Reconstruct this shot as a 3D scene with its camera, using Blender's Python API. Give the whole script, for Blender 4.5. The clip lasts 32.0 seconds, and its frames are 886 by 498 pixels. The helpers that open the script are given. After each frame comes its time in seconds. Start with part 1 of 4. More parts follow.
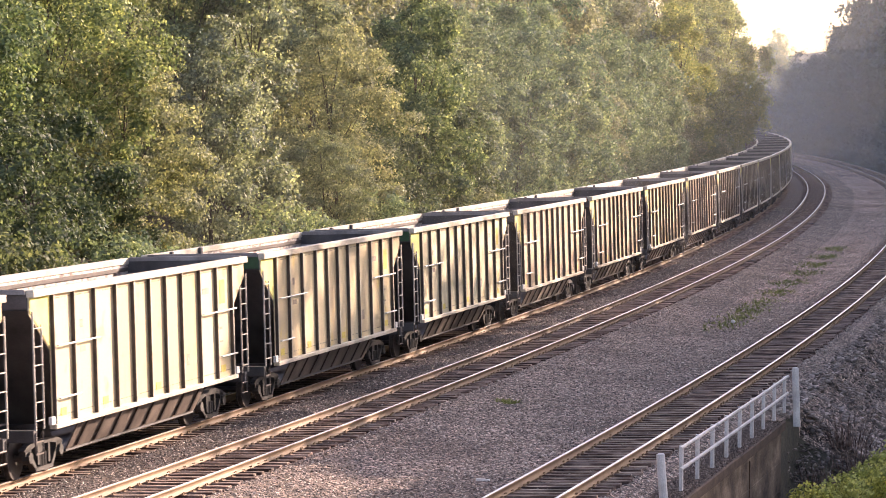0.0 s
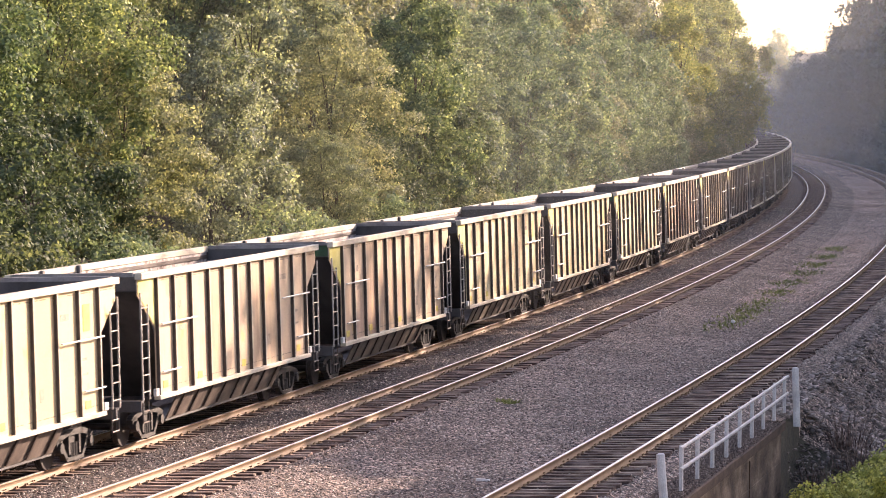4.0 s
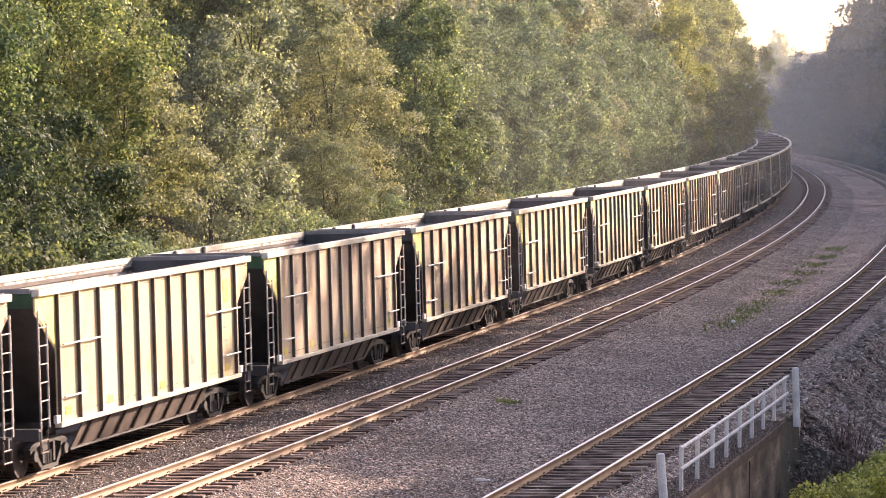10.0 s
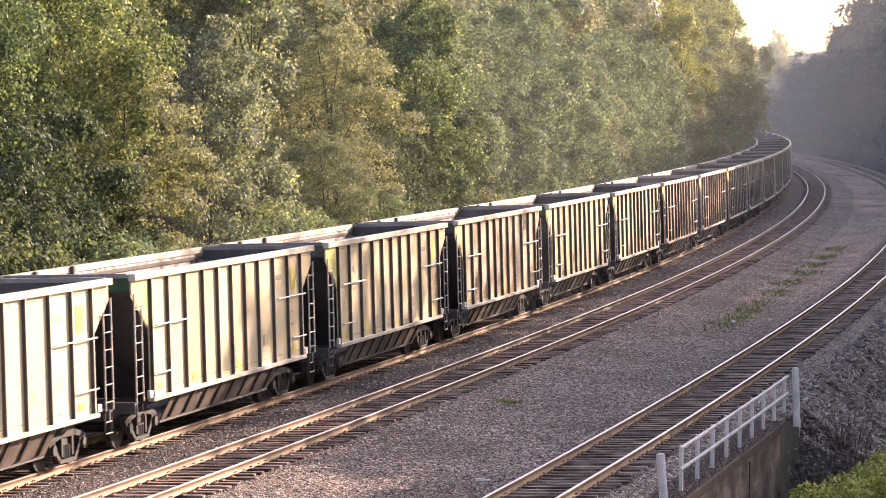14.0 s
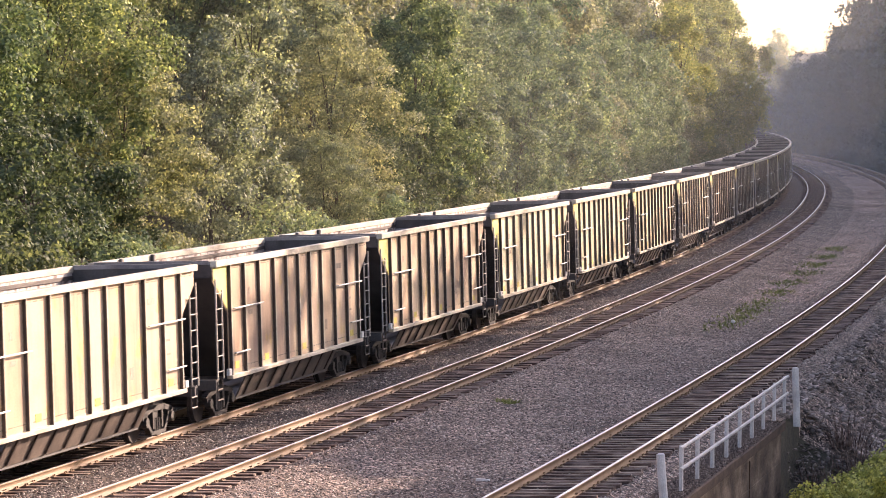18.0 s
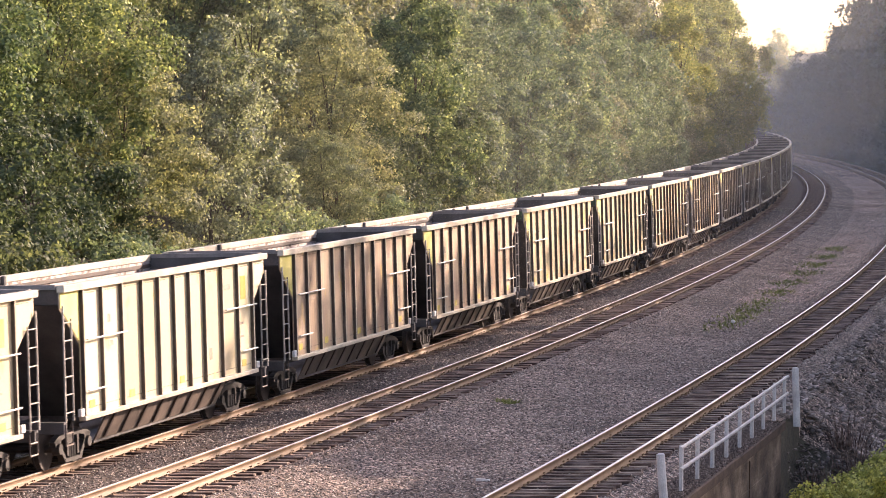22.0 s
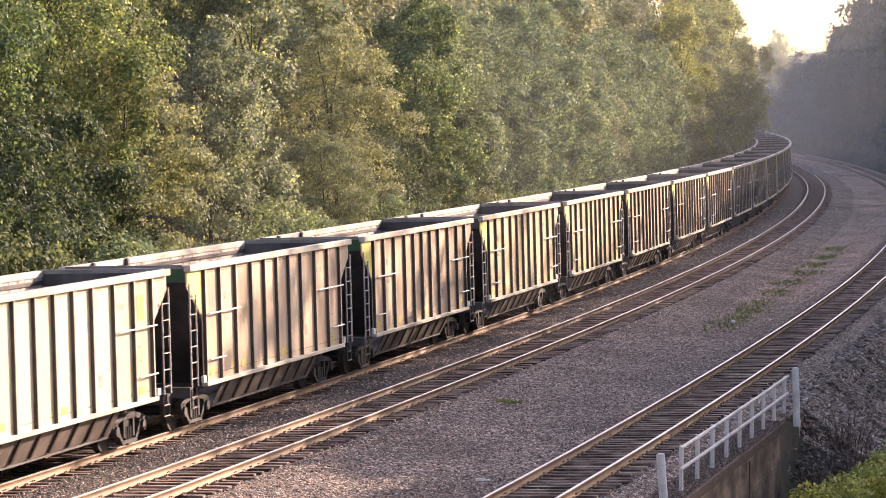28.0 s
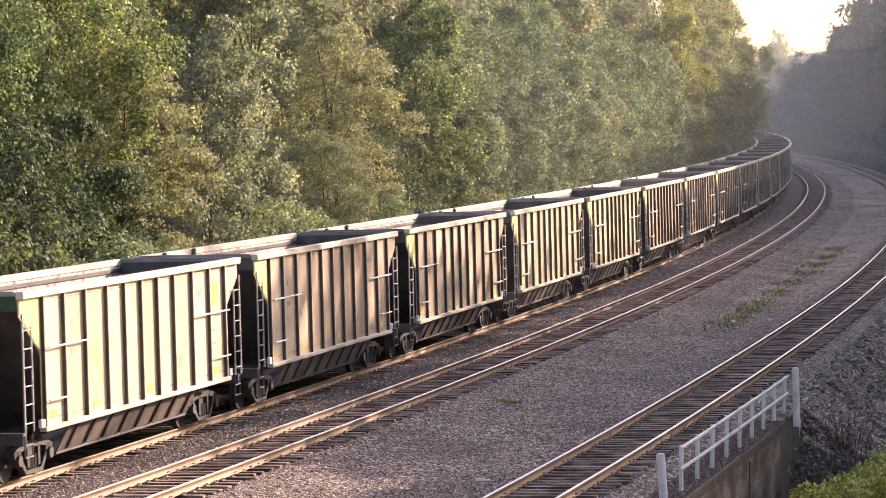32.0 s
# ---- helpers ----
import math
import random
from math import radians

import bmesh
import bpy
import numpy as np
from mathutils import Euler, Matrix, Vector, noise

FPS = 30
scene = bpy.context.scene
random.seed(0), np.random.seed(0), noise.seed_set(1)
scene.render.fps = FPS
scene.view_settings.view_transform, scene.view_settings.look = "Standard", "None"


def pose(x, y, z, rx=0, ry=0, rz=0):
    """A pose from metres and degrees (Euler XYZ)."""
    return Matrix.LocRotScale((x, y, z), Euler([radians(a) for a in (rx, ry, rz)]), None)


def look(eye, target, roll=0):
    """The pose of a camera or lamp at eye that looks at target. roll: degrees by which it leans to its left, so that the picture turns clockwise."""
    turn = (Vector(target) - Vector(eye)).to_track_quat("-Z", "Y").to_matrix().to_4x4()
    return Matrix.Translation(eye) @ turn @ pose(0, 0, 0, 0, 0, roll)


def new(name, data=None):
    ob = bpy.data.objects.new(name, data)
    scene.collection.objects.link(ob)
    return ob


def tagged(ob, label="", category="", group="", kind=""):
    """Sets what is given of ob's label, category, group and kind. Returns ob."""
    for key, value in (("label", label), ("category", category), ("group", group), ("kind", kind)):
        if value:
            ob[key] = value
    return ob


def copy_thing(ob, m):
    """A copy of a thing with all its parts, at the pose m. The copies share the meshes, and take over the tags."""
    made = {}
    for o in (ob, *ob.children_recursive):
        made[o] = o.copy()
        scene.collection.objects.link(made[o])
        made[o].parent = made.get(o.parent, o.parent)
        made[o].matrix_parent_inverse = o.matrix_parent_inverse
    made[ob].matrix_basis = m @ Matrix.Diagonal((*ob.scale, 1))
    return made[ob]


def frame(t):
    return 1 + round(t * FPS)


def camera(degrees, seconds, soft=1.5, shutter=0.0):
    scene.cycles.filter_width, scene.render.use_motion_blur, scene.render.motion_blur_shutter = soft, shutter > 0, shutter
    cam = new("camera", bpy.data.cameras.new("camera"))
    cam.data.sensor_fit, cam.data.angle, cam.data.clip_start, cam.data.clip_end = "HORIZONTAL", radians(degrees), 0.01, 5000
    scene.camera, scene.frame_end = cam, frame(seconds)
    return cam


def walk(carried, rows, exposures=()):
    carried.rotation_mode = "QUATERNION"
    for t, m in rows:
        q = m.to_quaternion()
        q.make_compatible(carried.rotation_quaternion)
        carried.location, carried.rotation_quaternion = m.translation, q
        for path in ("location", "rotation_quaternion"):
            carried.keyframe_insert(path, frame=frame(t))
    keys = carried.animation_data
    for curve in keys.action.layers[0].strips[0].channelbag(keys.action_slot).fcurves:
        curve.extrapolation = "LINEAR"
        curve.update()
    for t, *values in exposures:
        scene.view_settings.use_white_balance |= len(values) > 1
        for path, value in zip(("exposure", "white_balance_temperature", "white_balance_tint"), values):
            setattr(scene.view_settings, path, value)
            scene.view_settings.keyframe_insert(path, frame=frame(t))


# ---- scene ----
cam = camera(15.971, 32.0, soft=0.55, shutter=0.1)
EYE = Vector((0, 0, 7.988))
VIEW = Matrix.Translation(EYE) @ pose(0, 0, 0, 90 - 2.733) @ pose(0, 0, 0, 0, 0, 0.232)
walk(cam, [(0, VIEW), (32, VIEW)], exposures=[(0, 1.32, 6900, 28), (13, 1.3, 6900, 28), (19, 1.19, 6900, 28), (32, 1.16, 6900, 28)])

# ---- light: low sun ahead to the right, clear hazy sky ----
SUN_AZ, SUN_EL = 46.0, 18.0
world = bpy.data.worlds.new("world")
scene.world = world
world.use_nodes = True
wn = world.node_tree
sky = wn.nodes.new("ShaderNodeTexSky")
sky.sky_type = "NISHITA"
sky.sun_disc = False
sky.sun_elevation, sky.sun_rotation = radians(SUN_EL), radians(SUN_AZ)
sky.air_density, sky.dust_density, sky.ozone_density = 0.9, 1.8, 0.8
wn.links.new(sky.outputs[0], wn.nodes["Background"].inputs[0])
wn.nodes["Background"].inputs[1].default_value = 0.15
sun = new("sun", bpy.data.lights.new("sun", "SUN"))
sun.data.energy, sun.data.angle, sun.data.color = 5.0, radians(0.6), (1.0, 0.85, 0.65)
SUN_DIR = Vector((math.cos(radians(SUN_EL)) * math.sin(radians(SUN_AZ)),
                  math.cos(radians(SUN_EL)) * math.cos(radians(SUN_AZ)), math.sin(radians(SUN_EL))))
sun.matrix_world = look(SUN_DIR * 300, (0, 0, 0))


# ---- materials ----
def material(name, rough=0.7, metal=0.0):
    m = bpy.data.materials.new(name)
    m.use_nodes = True
    nt = m.node_tree
    b = nt.nodes["Principled BSDF"]
    b.inputs["Roughness"].default_value, b.inputs["Metallic"].default_value = rough, metal
    return m, nt, b


def node(nt, kind, **values):
    n = nt.nodes.new(kind)
    for key, value in values.items():
        n.inputs[key.replace("_", " ")].default_value = value
    return n


def ramp(nt, source, stops):
    r = nt.nodes.new("ShaderNodeValToRGB")
    e = r.color_ramp.elements
    while len(e) < len(stops):
        e.new(0.5)
    for el, (at, c) in zip(e, stops):
        el.position, el.color = at, (*c, 1) if len(c) == 3 else c
    nt.links.new(source, r.inputs[0])
    return r.outputs[0]


def mixed(nt, fac, a, b, mode="MIX"):
    n = nt.nodes.new("ShaderNodeMix")
    n.data_type, n.blend_type = "RGBA", mode
    for socket, v in ((n.inputs[0], fac), (n.inputs[6], a), (n.inputs[7], b)):
        if isinstance(v, (int, float)):
            socket.default_value = v
        elif isinstance(v, tuple):
            socket.default_value = (*v, 1)
        else:
            nt.links.new(v, socket)
    return n.outputs[2]


def coords(nt, scale=(1, 1, 1), shuffle=0.0):
    """Object coordinates, stretched; shuffle moves them by the object's random number."""
    tc = nt.nodes.new("ShaderNodeTexCoord")
    mp = nt.nodes.new("ShaderNodeMapping")
    mp.inputs["Scale"].default_value = scale
    nt.links.new(tc.outputs["Object"], mp.inputs["Vector"])
    if shuffle:
        info = nt.nodes.new("ShaderNodeObjectInfo")
        mul = nt.nodes.new("ShaderNodeMath")
        mul.operation = "MULTIPLY"
        mul.inputs[1].default_value = shuffle
        nt.links.new(info.outputs["Random"], mul.inputs[0])
        cb = nt.nodes.new("ShaderNodeCombineXYZ")
        nt.links.new(mul.outputs[0], cb.inputs[0])
        nt.links.new(mul.outputs[0], cb.inputs[2])
        nt.links.new(cb.outputs[0], mp.inputs["Location"])
    return mp.outputs[0]


def grain(nt, vec, scale, detail=4.0, rough=0.6):
    n = node(nt, "ShaderNodeTexNoise", Scale=scale, Detail=detail, Roughness=rough)
    nt.links.new(vec, n.inputs["Vector"])
    return n.outputs[0]


def bump(nt, b, height, strength=0.4, distance=0.02):
    n = node(nt, "ShaderNodeBump", Strength=strength, Distance=distance)
    nt.links.new(height, n.inputs["Height"])
    nt.links.new(n.outputs[0], b.inputs["Normal"])


def worn(name, stops, scale=3.0, stretch=(1, 1, 1), rough=0.7, metal=0.0, shuffle=0.0, relief=0.3, dist=0.01, fine=40.0):
    """A surface with two scales of variation: large patches by stops, fine grain over them."""
    m, nt, b = material(name, rough, metal)
    v = coords(nt, stretch, shuffle)
    big = ramp(nt, grain(nt, v, scale), stops)
    small = ramp(nt, grain(nt, coords(nt, (1, 1, 1), shuffle), fine, 3), [(0.3, (0.72, 0.72, 0.72)), (0.7, (1.1, 1.1, 1.1))])
    nt.links.new(mixed(nt, 1.0, big, small, "MULTIPLY"), b.inputs["Base Color"])
    bump(nt, b, grain(nt, coords(nt), fine, 3), relief, dist)
    return m


def car_paint(name, clean, stain, amount):
    """Weathered paint of a coal car: run-down streaks and dirt patches."""
    m, nt, b = material(name, 0.4)
    streak = grain(nt, coords(nt, (3.2, 3.2, 0.28), 60.0), 1.0, 5, 0.65)
    patch = grain(nt, coords(nt, (0.35, 0.35, 0.5), 90.0), 1.0, 3)
    low = nt.nodes.new("ShaderNodeMath")
    low.operation = "MULTIPLY_ADD"
    low.inputs[1].default_value = 0.5
    nt.links.new(streak, low.inputs[0])
    half = nt.nodes.new("ShaderNodeMath")
    half.operation = "MULTIPLY"
    half.inputs[1].default_value = 0.5
    nt.links.new(patch, half.inputs[0])
    nt.links.new(half.outputs[0], low.inputs[2])
    f = ramp(nt, low.outputs[0], [(0.62 - amount, (0, 0, 0)), (0.86 - amount, (1, 1, 1))])
    fine = ramp(nt, grain(nt, coords(nt, (1, 1, 1), 30.0), 25.0, 4), [(0.3, (0.84, 0.83, 0.82)), (0.65, (1.0, 1.0, 1.0))])
    col = mixed(nt, f, clean, stain)
    sep = nt.nodes.new("ShaderNodeSeparateXYZ")
    nt.links.new(coords(nt), sep.inputs[0])

    def maths(op, a, b=0.0):
        n = nt.nodes.new("ShaderNodeMath")
        n.operation = op
        for socket, v in zip(n.inputs, (a, b)):
            if isinstance(v, (int, float)):
                socket.default_value = v
            else:
                nt.links.new(v, socket)
        return n.outputs[0]

    info = nt.nodes.new("ShaderNodeObjectInfo")
    white = nt.nodes.new("ShaderNodeTexWhiteNoise")
    white.noise_dimensions = "1D"
    nt.links.new(maths("ADD", maths("FLOOR", maths("MULTIPLY", sep.outputs[0], 0.81)), maths("MULTIPLY", info.outputs["Random"], 97.0)), white.inputs["W"])
    panel = ramp(nt, white.outputs["Value"], [(0.0, (0.80, 0.76, 0.72)), (0.5, (0.95, 0.94, 0.92)), (1.0, (1.06, 1.05, 1.03))])
    col = mixed(nt, 1.0, col, panel, "MULTIPLY")
    blotch = ramp(nt, grain(nt, coords(nt, (1.3, 1.3, 1.1), 150.0), 1.0, 2), [(0.60, (0, 0, 0)), (0.67, (0.5, 0.5, 0.5))])
    col = mixed(nt, blotch, col, (clean[0] * 0.97, clean[1] * 0.87, clean[2] * 0.33))
    high = maths("LESS_THAN", maths("ABSOLUTE", maths("SUBTRACT", sep.outputs[2], 3.74)), 0.014)
    lower = maths("LESS_THAN", maths("ABSOLUTE", maths("SUBTRACT", sep.outputs[2], 1.27)), 0.012)
    dash = maths("GREATER_THAN", grain(nt, coords(nt, (9.0, 0.1, 0.1), 20.0), 1.0, 2), 0.47)
    col = mixed(nt, maths("MULTIPLY", maths("MULTIPLY", maths("MAXIMUM", high, lower), dash), 0.7), col, (0.13, 0.09, 0.065))
    nt.links.new(mixed(nt, 1.0, col, fine, "MULTIPLY"), b.inputs["Base Color"])
    bump(nt, b, grain(nt, coords(nt, (0.9, 0.9, 0.5), 20.0), 1.2, 3), 0.25, 0.03)
    return m


def leaf(name, dark, mid, bright, see=0.36):
    """Leaves: each differs; thin enough that light comes through."""
    m, nt, b = material(name, 0.65)
    b.inputs["Specular IOR Level"].default_value = 0.24
    geo = nt.nodes.new("ShaderNodeNewGeometry")
    c = ramp(nt, geo.outputs["Random Per Island"], [(0.0, dark), (0.42, mid), (0.72, mid), (1.0, bright)])
    info = nt.nodes.new("ShaderNodeObjectInfo")
    tone = ramp(nt, info.outputs["Random"], [(0.0, (0.80, 0.86, 0.84)), (0.5, (1.03, 1.01, 0.98)), (1.0, (1.26, 1.18, 1.06))])
    col = mixed(nt, 1.0, c, tone, "MULTIPLY")
    turned = ramp(nt, grain(nt, coords(nt, (1, 1, 1), 70.0), 0.55, 3), [(0.54, (0, 0, 0)), (0.76, (0.22, 0.22, 0.22))])
    col = mixed(nt, turned, col, (mid[0] * 1.35, mid[1] * 1.0, mid[2] * 0.8))
    nt.links.new(col, b.inputs["Base Color"])
    tr = nt.nodes.new("ShaderNodeBsdfTranslucent")
    nt.links.new(mixed(nt, 1.0, col, (1.2, 1.2, 0.75), "MULTIPLY"), tr.inputs[0])
    mx = nt.nodes.new("ShaderNodeMixShader")
    mx.inputs[0].default_value = see
    nt.links.new(b.outputs[0], mx.inputs[1])
    nt.links.new(tr.outputs[0], mx.inputs[2])
    nt.links.new(mx.outputs[0], nt.nodes["Material Output"].inputs[0])
    return m


WHITISH = car_paint("whitish_paint", (0.87, 0.765, 0.53), (0.68, 0.525, 0.385), 0.07)
CREAM = car_paint("cream_paint", (0.85, 0.70, 0.45), (0.64, 0.47, 0.33), 0.10)
STAINED = car_paint("stained_paint", (0.80, 0.625, 0.445), (0.48, 0.31, 0.235), 0.17)
BROWN = car_paint("brown_paint", (0.70, 0.55, 0.39), (0.36, 0.235, 0.18), 0.20)
PATCH = worn("yellow_green_paint", [(0.3, (0.74, 0.66, 0.16)), (0.7, (0.85, 0.77, 0.30))], 1.5, rough=0.5, shuffle=40.0)
# dark brown that carries the shade of the rib webs in its colour
RIB = worn("rib_shade_brown", [(0.35, (0.035, 0.024, 0.02)), (0.65, (0.10, 0.07, 0.055))], 2.0, shuffle=40.0, rough=0.5)
CHORD = worn("chord_paint", [(0.35, (0.55, 0.46, 0.35)), (0.6, (0.78, 0.70, 0.56))], 1.5, (0.6, 1, 1), 0.45, shuffle=50.0)
INSIDE = worn("scoured_lining", [(0.36, (0.13, 0.075, 0.06)), (0.44, (0.40, 0.32, 0.28)), (0.52, (0.64, 0.58, 0.54)), (0.6, (0.50, 0.43, 0.39)), (0.68, (0.24, 0.16, 0.14))], 4.5, (0.7, 1, 1.0), 0.6, shuffle=50.0)
SOOT_SHADE = worn("coal_dust_and_shade_steel", [(0.3, (0.05, 0.046, 0.047)), (0.7, (0.13, 0.12, 0.12))], 1.2, (1, 1, 0.5), 0.7, shuffle=50.0)
SCOUR = worn("scoured_grey_steel", [(0.3, (0.17, 0.15, 0.148)), (0.7, (0.38, 0.345, 0.335))], 1.2, (1, 1, 0.5), 0.6, shuffle=50.0)
GREY_END = worn("grey_brown_end_paint", [(0.3, (0.07, 0.055, 0.05)), (0.7, (0.17, 0.135, 0.12))], 2.0, rough=0.6, shuffle=40.0)
GREEN = worn("green_end_paint", [(0.3, (0.03, 0.065, 0.03)), (0.7, (0.06, 0.16, 0.06))], 2.0, (1, 1, 1), 0.6, shuffle=40.0)
TUB = worn("tub_steel", [(0.3, (0.085, 0.062, 0.05)), (0.7, (0.24, 0.185, 0.15))], 1.5, (1, 1, 0.6), 0.6, shuffle=50.0)
TRUCK = worn("truck_iron", [(0.3, (0.014, 0.011, 0.010)), (0.7, (0.065, 0.052, 0.045))], 4.0, (1, 1, 1), 0.7, shuffle=30.0)
WHEEL = worn("wheel_steel", [(0.3, (0.035, 0.026, 0.022)), (0.7, (0.09, 0.07, 0.058))], 5.0, (1, 1, 1), 0.55, 0.3)
LADDER = worn("dull_ladder_paint", [(0.3, (0.34, 0.30, 0.27)), (0.6, (0.60, 0.55, 0.49))], 3.0, rough=0.55, shuffle=30.0)
WHITE = worn("white_ladder_paint", [(0.3, (0.55, 0.53, 0.5)), (0.6, (0.8, 0.79, 0.76))], 3.0, rough=0.5, shuffle=30.0)
YELLOW = worn("yellow_reflector", [(0.3, (0.74, 0.58, 0.10)), (0.7, (0.86, 0.72, 0.20))], 3.0, rough=0.45, shuffle=30.0)
MARK = worn("faded_marking", [(0.3, (0.34, 0.24, 0.18)), (0.7, (0.58, 0.46, 0.35))], 4.0, rough=0.6, shuffle=30.0)
RAIL_SIDE = worn("rail_rust", [(0.3, (0.195, 0.115, 0.062)), (0.7, (0.385, 0.248, 0.14))], 0.8, rough=0.7, relief=0.2)
RAIL_TOP = worn("rail_polish", [(0.3, (0.70, 0.64, 0.63)), (0.7, (0.82, 0.77, 0.76))], 0.7, rough=0.42, metal=1.0, relief=0.05)
TIE = worn("creosoted_wood", [(0.38, (0.045, 0.024, 0.018)), (0.5, (0.16, 0.092, 0.068)), (0.64, (0.46, 0.325, 0.255))], 1.2, (5, 0.9, 5), 0.85, shuffle=80.0, relief=0.5)
CONCRETE = worn("old_concrete", [(0.34, (0.05, 0.034, 0.024)), (0.5, (0.15, 0.105, 0.075)), (0.66, (0.30, 0.225, 0.17))], 1.3, (0.5, 1, 0.9), 0.9, relief=0.9, dist=0.04, fine=9.0)
PIPE = worn("galvanized_pipe", [(0.3, (0.50, 0.46, 0.44)), (0.7, (0.76, 0.72, 0.70))], 3.0, rough=0.45)
BARK = worn("bark", [(0.3, (0.05, 0.04, 0.032)), (0.7, (0.14, 0.115, 0.09))], 3.0, (1, 1, 0.3), 0.9, relief=0.7, dist=0.03)
LEAF_GREEN = leaf("leaf_green", (0.100, 0.147, 0.098), (0.207, 0.266, 0.176), (0.463, 0.522, 0.335))
LEAF_OLIVE = leaf("leaf_olive", (0.131, 0.151, 0.101), (0.259, 0.274, 0.190), (0.538, 0.534, 0.371))
LEAF_GOLD = leaf("leaf_gold", (0.164, 0.172, 0.111), (0.304, 0.302, 0.205), (0.563, 0.534, 0.371))
LEAF_MAPLE = leaf("leaf_maple", (0.082, 0.118, 0.068), (0.207, 0.262, 0.141), (0.598, 0.630, 0.330), 0.36)
# deep green with the shade below the tall crowns put into the colour
LEAF_DEEP_SHADE = leaf("leaf_deep_shade_green", (0.065, 0.085, 0.052), (0.124, 0.156, 0.097), (0.326, 0.360, 0.211))
LEAF_FERNY = leaf("leaf_ferny", (0.114, 0.136, 0.090), (0.258, 0.282, 0.189), (0.539, 0.540, 0.344))
LEAF_TAN = leaf("leaf_tan", (0.099, 0.125, 0.099), (0.237, 0.279, 0.209), (0.577, 0.621, 0.473))
# hillside leaves: shade and haze are put into this dull grey-green
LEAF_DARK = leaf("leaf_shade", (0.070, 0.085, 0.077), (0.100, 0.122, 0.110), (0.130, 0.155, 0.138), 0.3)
# yellow-green that puts the backlit edge of the woods into the leaf colour
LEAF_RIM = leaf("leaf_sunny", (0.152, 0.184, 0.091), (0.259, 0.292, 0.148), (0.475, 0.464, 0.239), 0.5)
# shrub leaves are coloured bright in place of the sun they miss
LEAF_SHRUB = leaf("leaf_shrub", (0.130, 0.140, 0.050), (0.400, 0.410, 0.140), (0.750, 0.700, 0.280), 0.4)
GRASS = leaf("weed_green", (0.11, 0.135, 0.06), (0.20, 0.23, 0.095), (0.33, 0.34, 0.15))


def stone_mat(name, stops, scale):
    m, nt, b = material(name, 0.62)
    geo = nt.nodes.new("ShaderNodeNewGeometry")
    c = ramp(nt, geo.outputs["Random Per Island"], stops)
    g = ramp(nt, grain(nt, coords(nt), scale, 3), [(0.3, (0.7, 0.7, 0.7)), (0.7, (1.1, 1.1, 1.1))])
    nt.links.new(mixed(nt, 1.0, c, g, "MULTIPLY"), b.inputs["Base Color"])
    return m


STONE = stone_mat("ballast_stone", [(0.0, (0.08, 0.058, 0.049)), (0.4, (0.18, 0.133, 0.11)), (0.75, (0.48, 0.37, 0.31)), (1.0, (0.9, 0.79, 0.68))], 9.0)


def ground_mat(name, tint):
    m, nt, b = material(name, 0.8)
    v = coords(nt)
    vor = node(nt, "ShaderNodeTexVoronoi", Scale=16.0)
    nt.links.new(v, vor.inputs["Vector"])
    cell = ramp(nt, vor.outputs["Color"], [(0.15, (0.024, 0.017, 0.014)), (0.45, (0.14, 0.101, 0.084)), (0.68, (0.29, 0.217, 0.182)), (0.88, (0.78, 0.62, 0.53))])
    patch = ramp(nt, grain(nt, coords(nt, (0.22, 0.22, 0.22)), 1.0, 5), [(0.36, (0.62, 0.57, 0.54)), (0.62, (1.14, 1.13, 1.14))])
    nt.links.new(mixed(nt, 1.0, mixed(nt, 1.0, cell, patch, "MULTIPLY"), tint, "MULTIPLY"), b.inputs["Base Color"])
    inv = ramp(nt, vor.outputs["Distance"], [(0.0, (1, 1, 1)), (0.6, (0, 0, 0))])
    bump(nt, b, inv, 1.0, 0.05)
    return m


GROUND = ground_mat("ballast_ground", (1.06, 1.02, 0.96))
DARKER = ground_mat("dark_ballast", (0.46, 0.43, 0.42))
DUSTY = ground_mat("dusty_gravel", (1.8, 1.65, 1.56))
OILED = ground_mat("rust_stained_ballast", (0.38, 0.285, 0.25))
BED_STONE = stone_mat("stained_stone", [(0.0, (0.075, 0.048, 0.037)), (0.6, (0.15, 0.098, 0.075)), (1.0, (0.36, 0.27, 0.22))], 9.0)
BROKEN = stone_mat("broken_rock", [(0.0, (0.09, 0.068, 0.057)), (0.5, (0.225, 0.172, 0.145)), (0.85, (0.37, 0.29, 0.25)), (1.0, (0.58, 0.48, 0.41))], 5.0)
BEAM = worn("weathered_beam", [(0.3, (0.045, 0.027, 0.019)), (0.7, (0.13, 0.083, 0.06))], 1.5, (1, 3, 3), 0.85, relief=0.5, fine=20.0)
SOIL = worn("litter_and_pit_shade", [(0.3, (0.03, 0.028, 0.02)), (0.7, (0.09, 0.075, 0.045))], 1.0, rough=0.95, relief=0.8, dist=0.05, fine=8.0)

# ---- the line of the tracks: bends by piecewise linear curvature ----
BANK = 0.031
KNOTS = [-100, -60, -20, 20, 60, 100, 140, 180, 220, 260, 300, 340, 400, 440]
BENDS = [0, 0.00115, 0.00082, 0.00048, 0.0006, 0.00058, 0.0006, 0.0005, 0.00079, 0.00049, 0.00045, 0.0007, 0.00101, 0]
LINE_S = np.arange(-1500.0, 2001.0, 1.0)
_k = np.interp(LINE_S, KNOTS, BENDS)
_th = np.concatenate([[0], np.cumsum((_k[1:] + _k[:-1]) / 2)])
_th = _th - _th[1500] + 1.3390
_x = np.concatenate([[0], np.cumsum((np.cos(_th[1:]) + np.cos(_th[:-1])) / 2)])
_y = np.concatenate([[0], np.cumsum((np.sin(_th[1:]) + np.sin(_th[:-1])) / 2)])
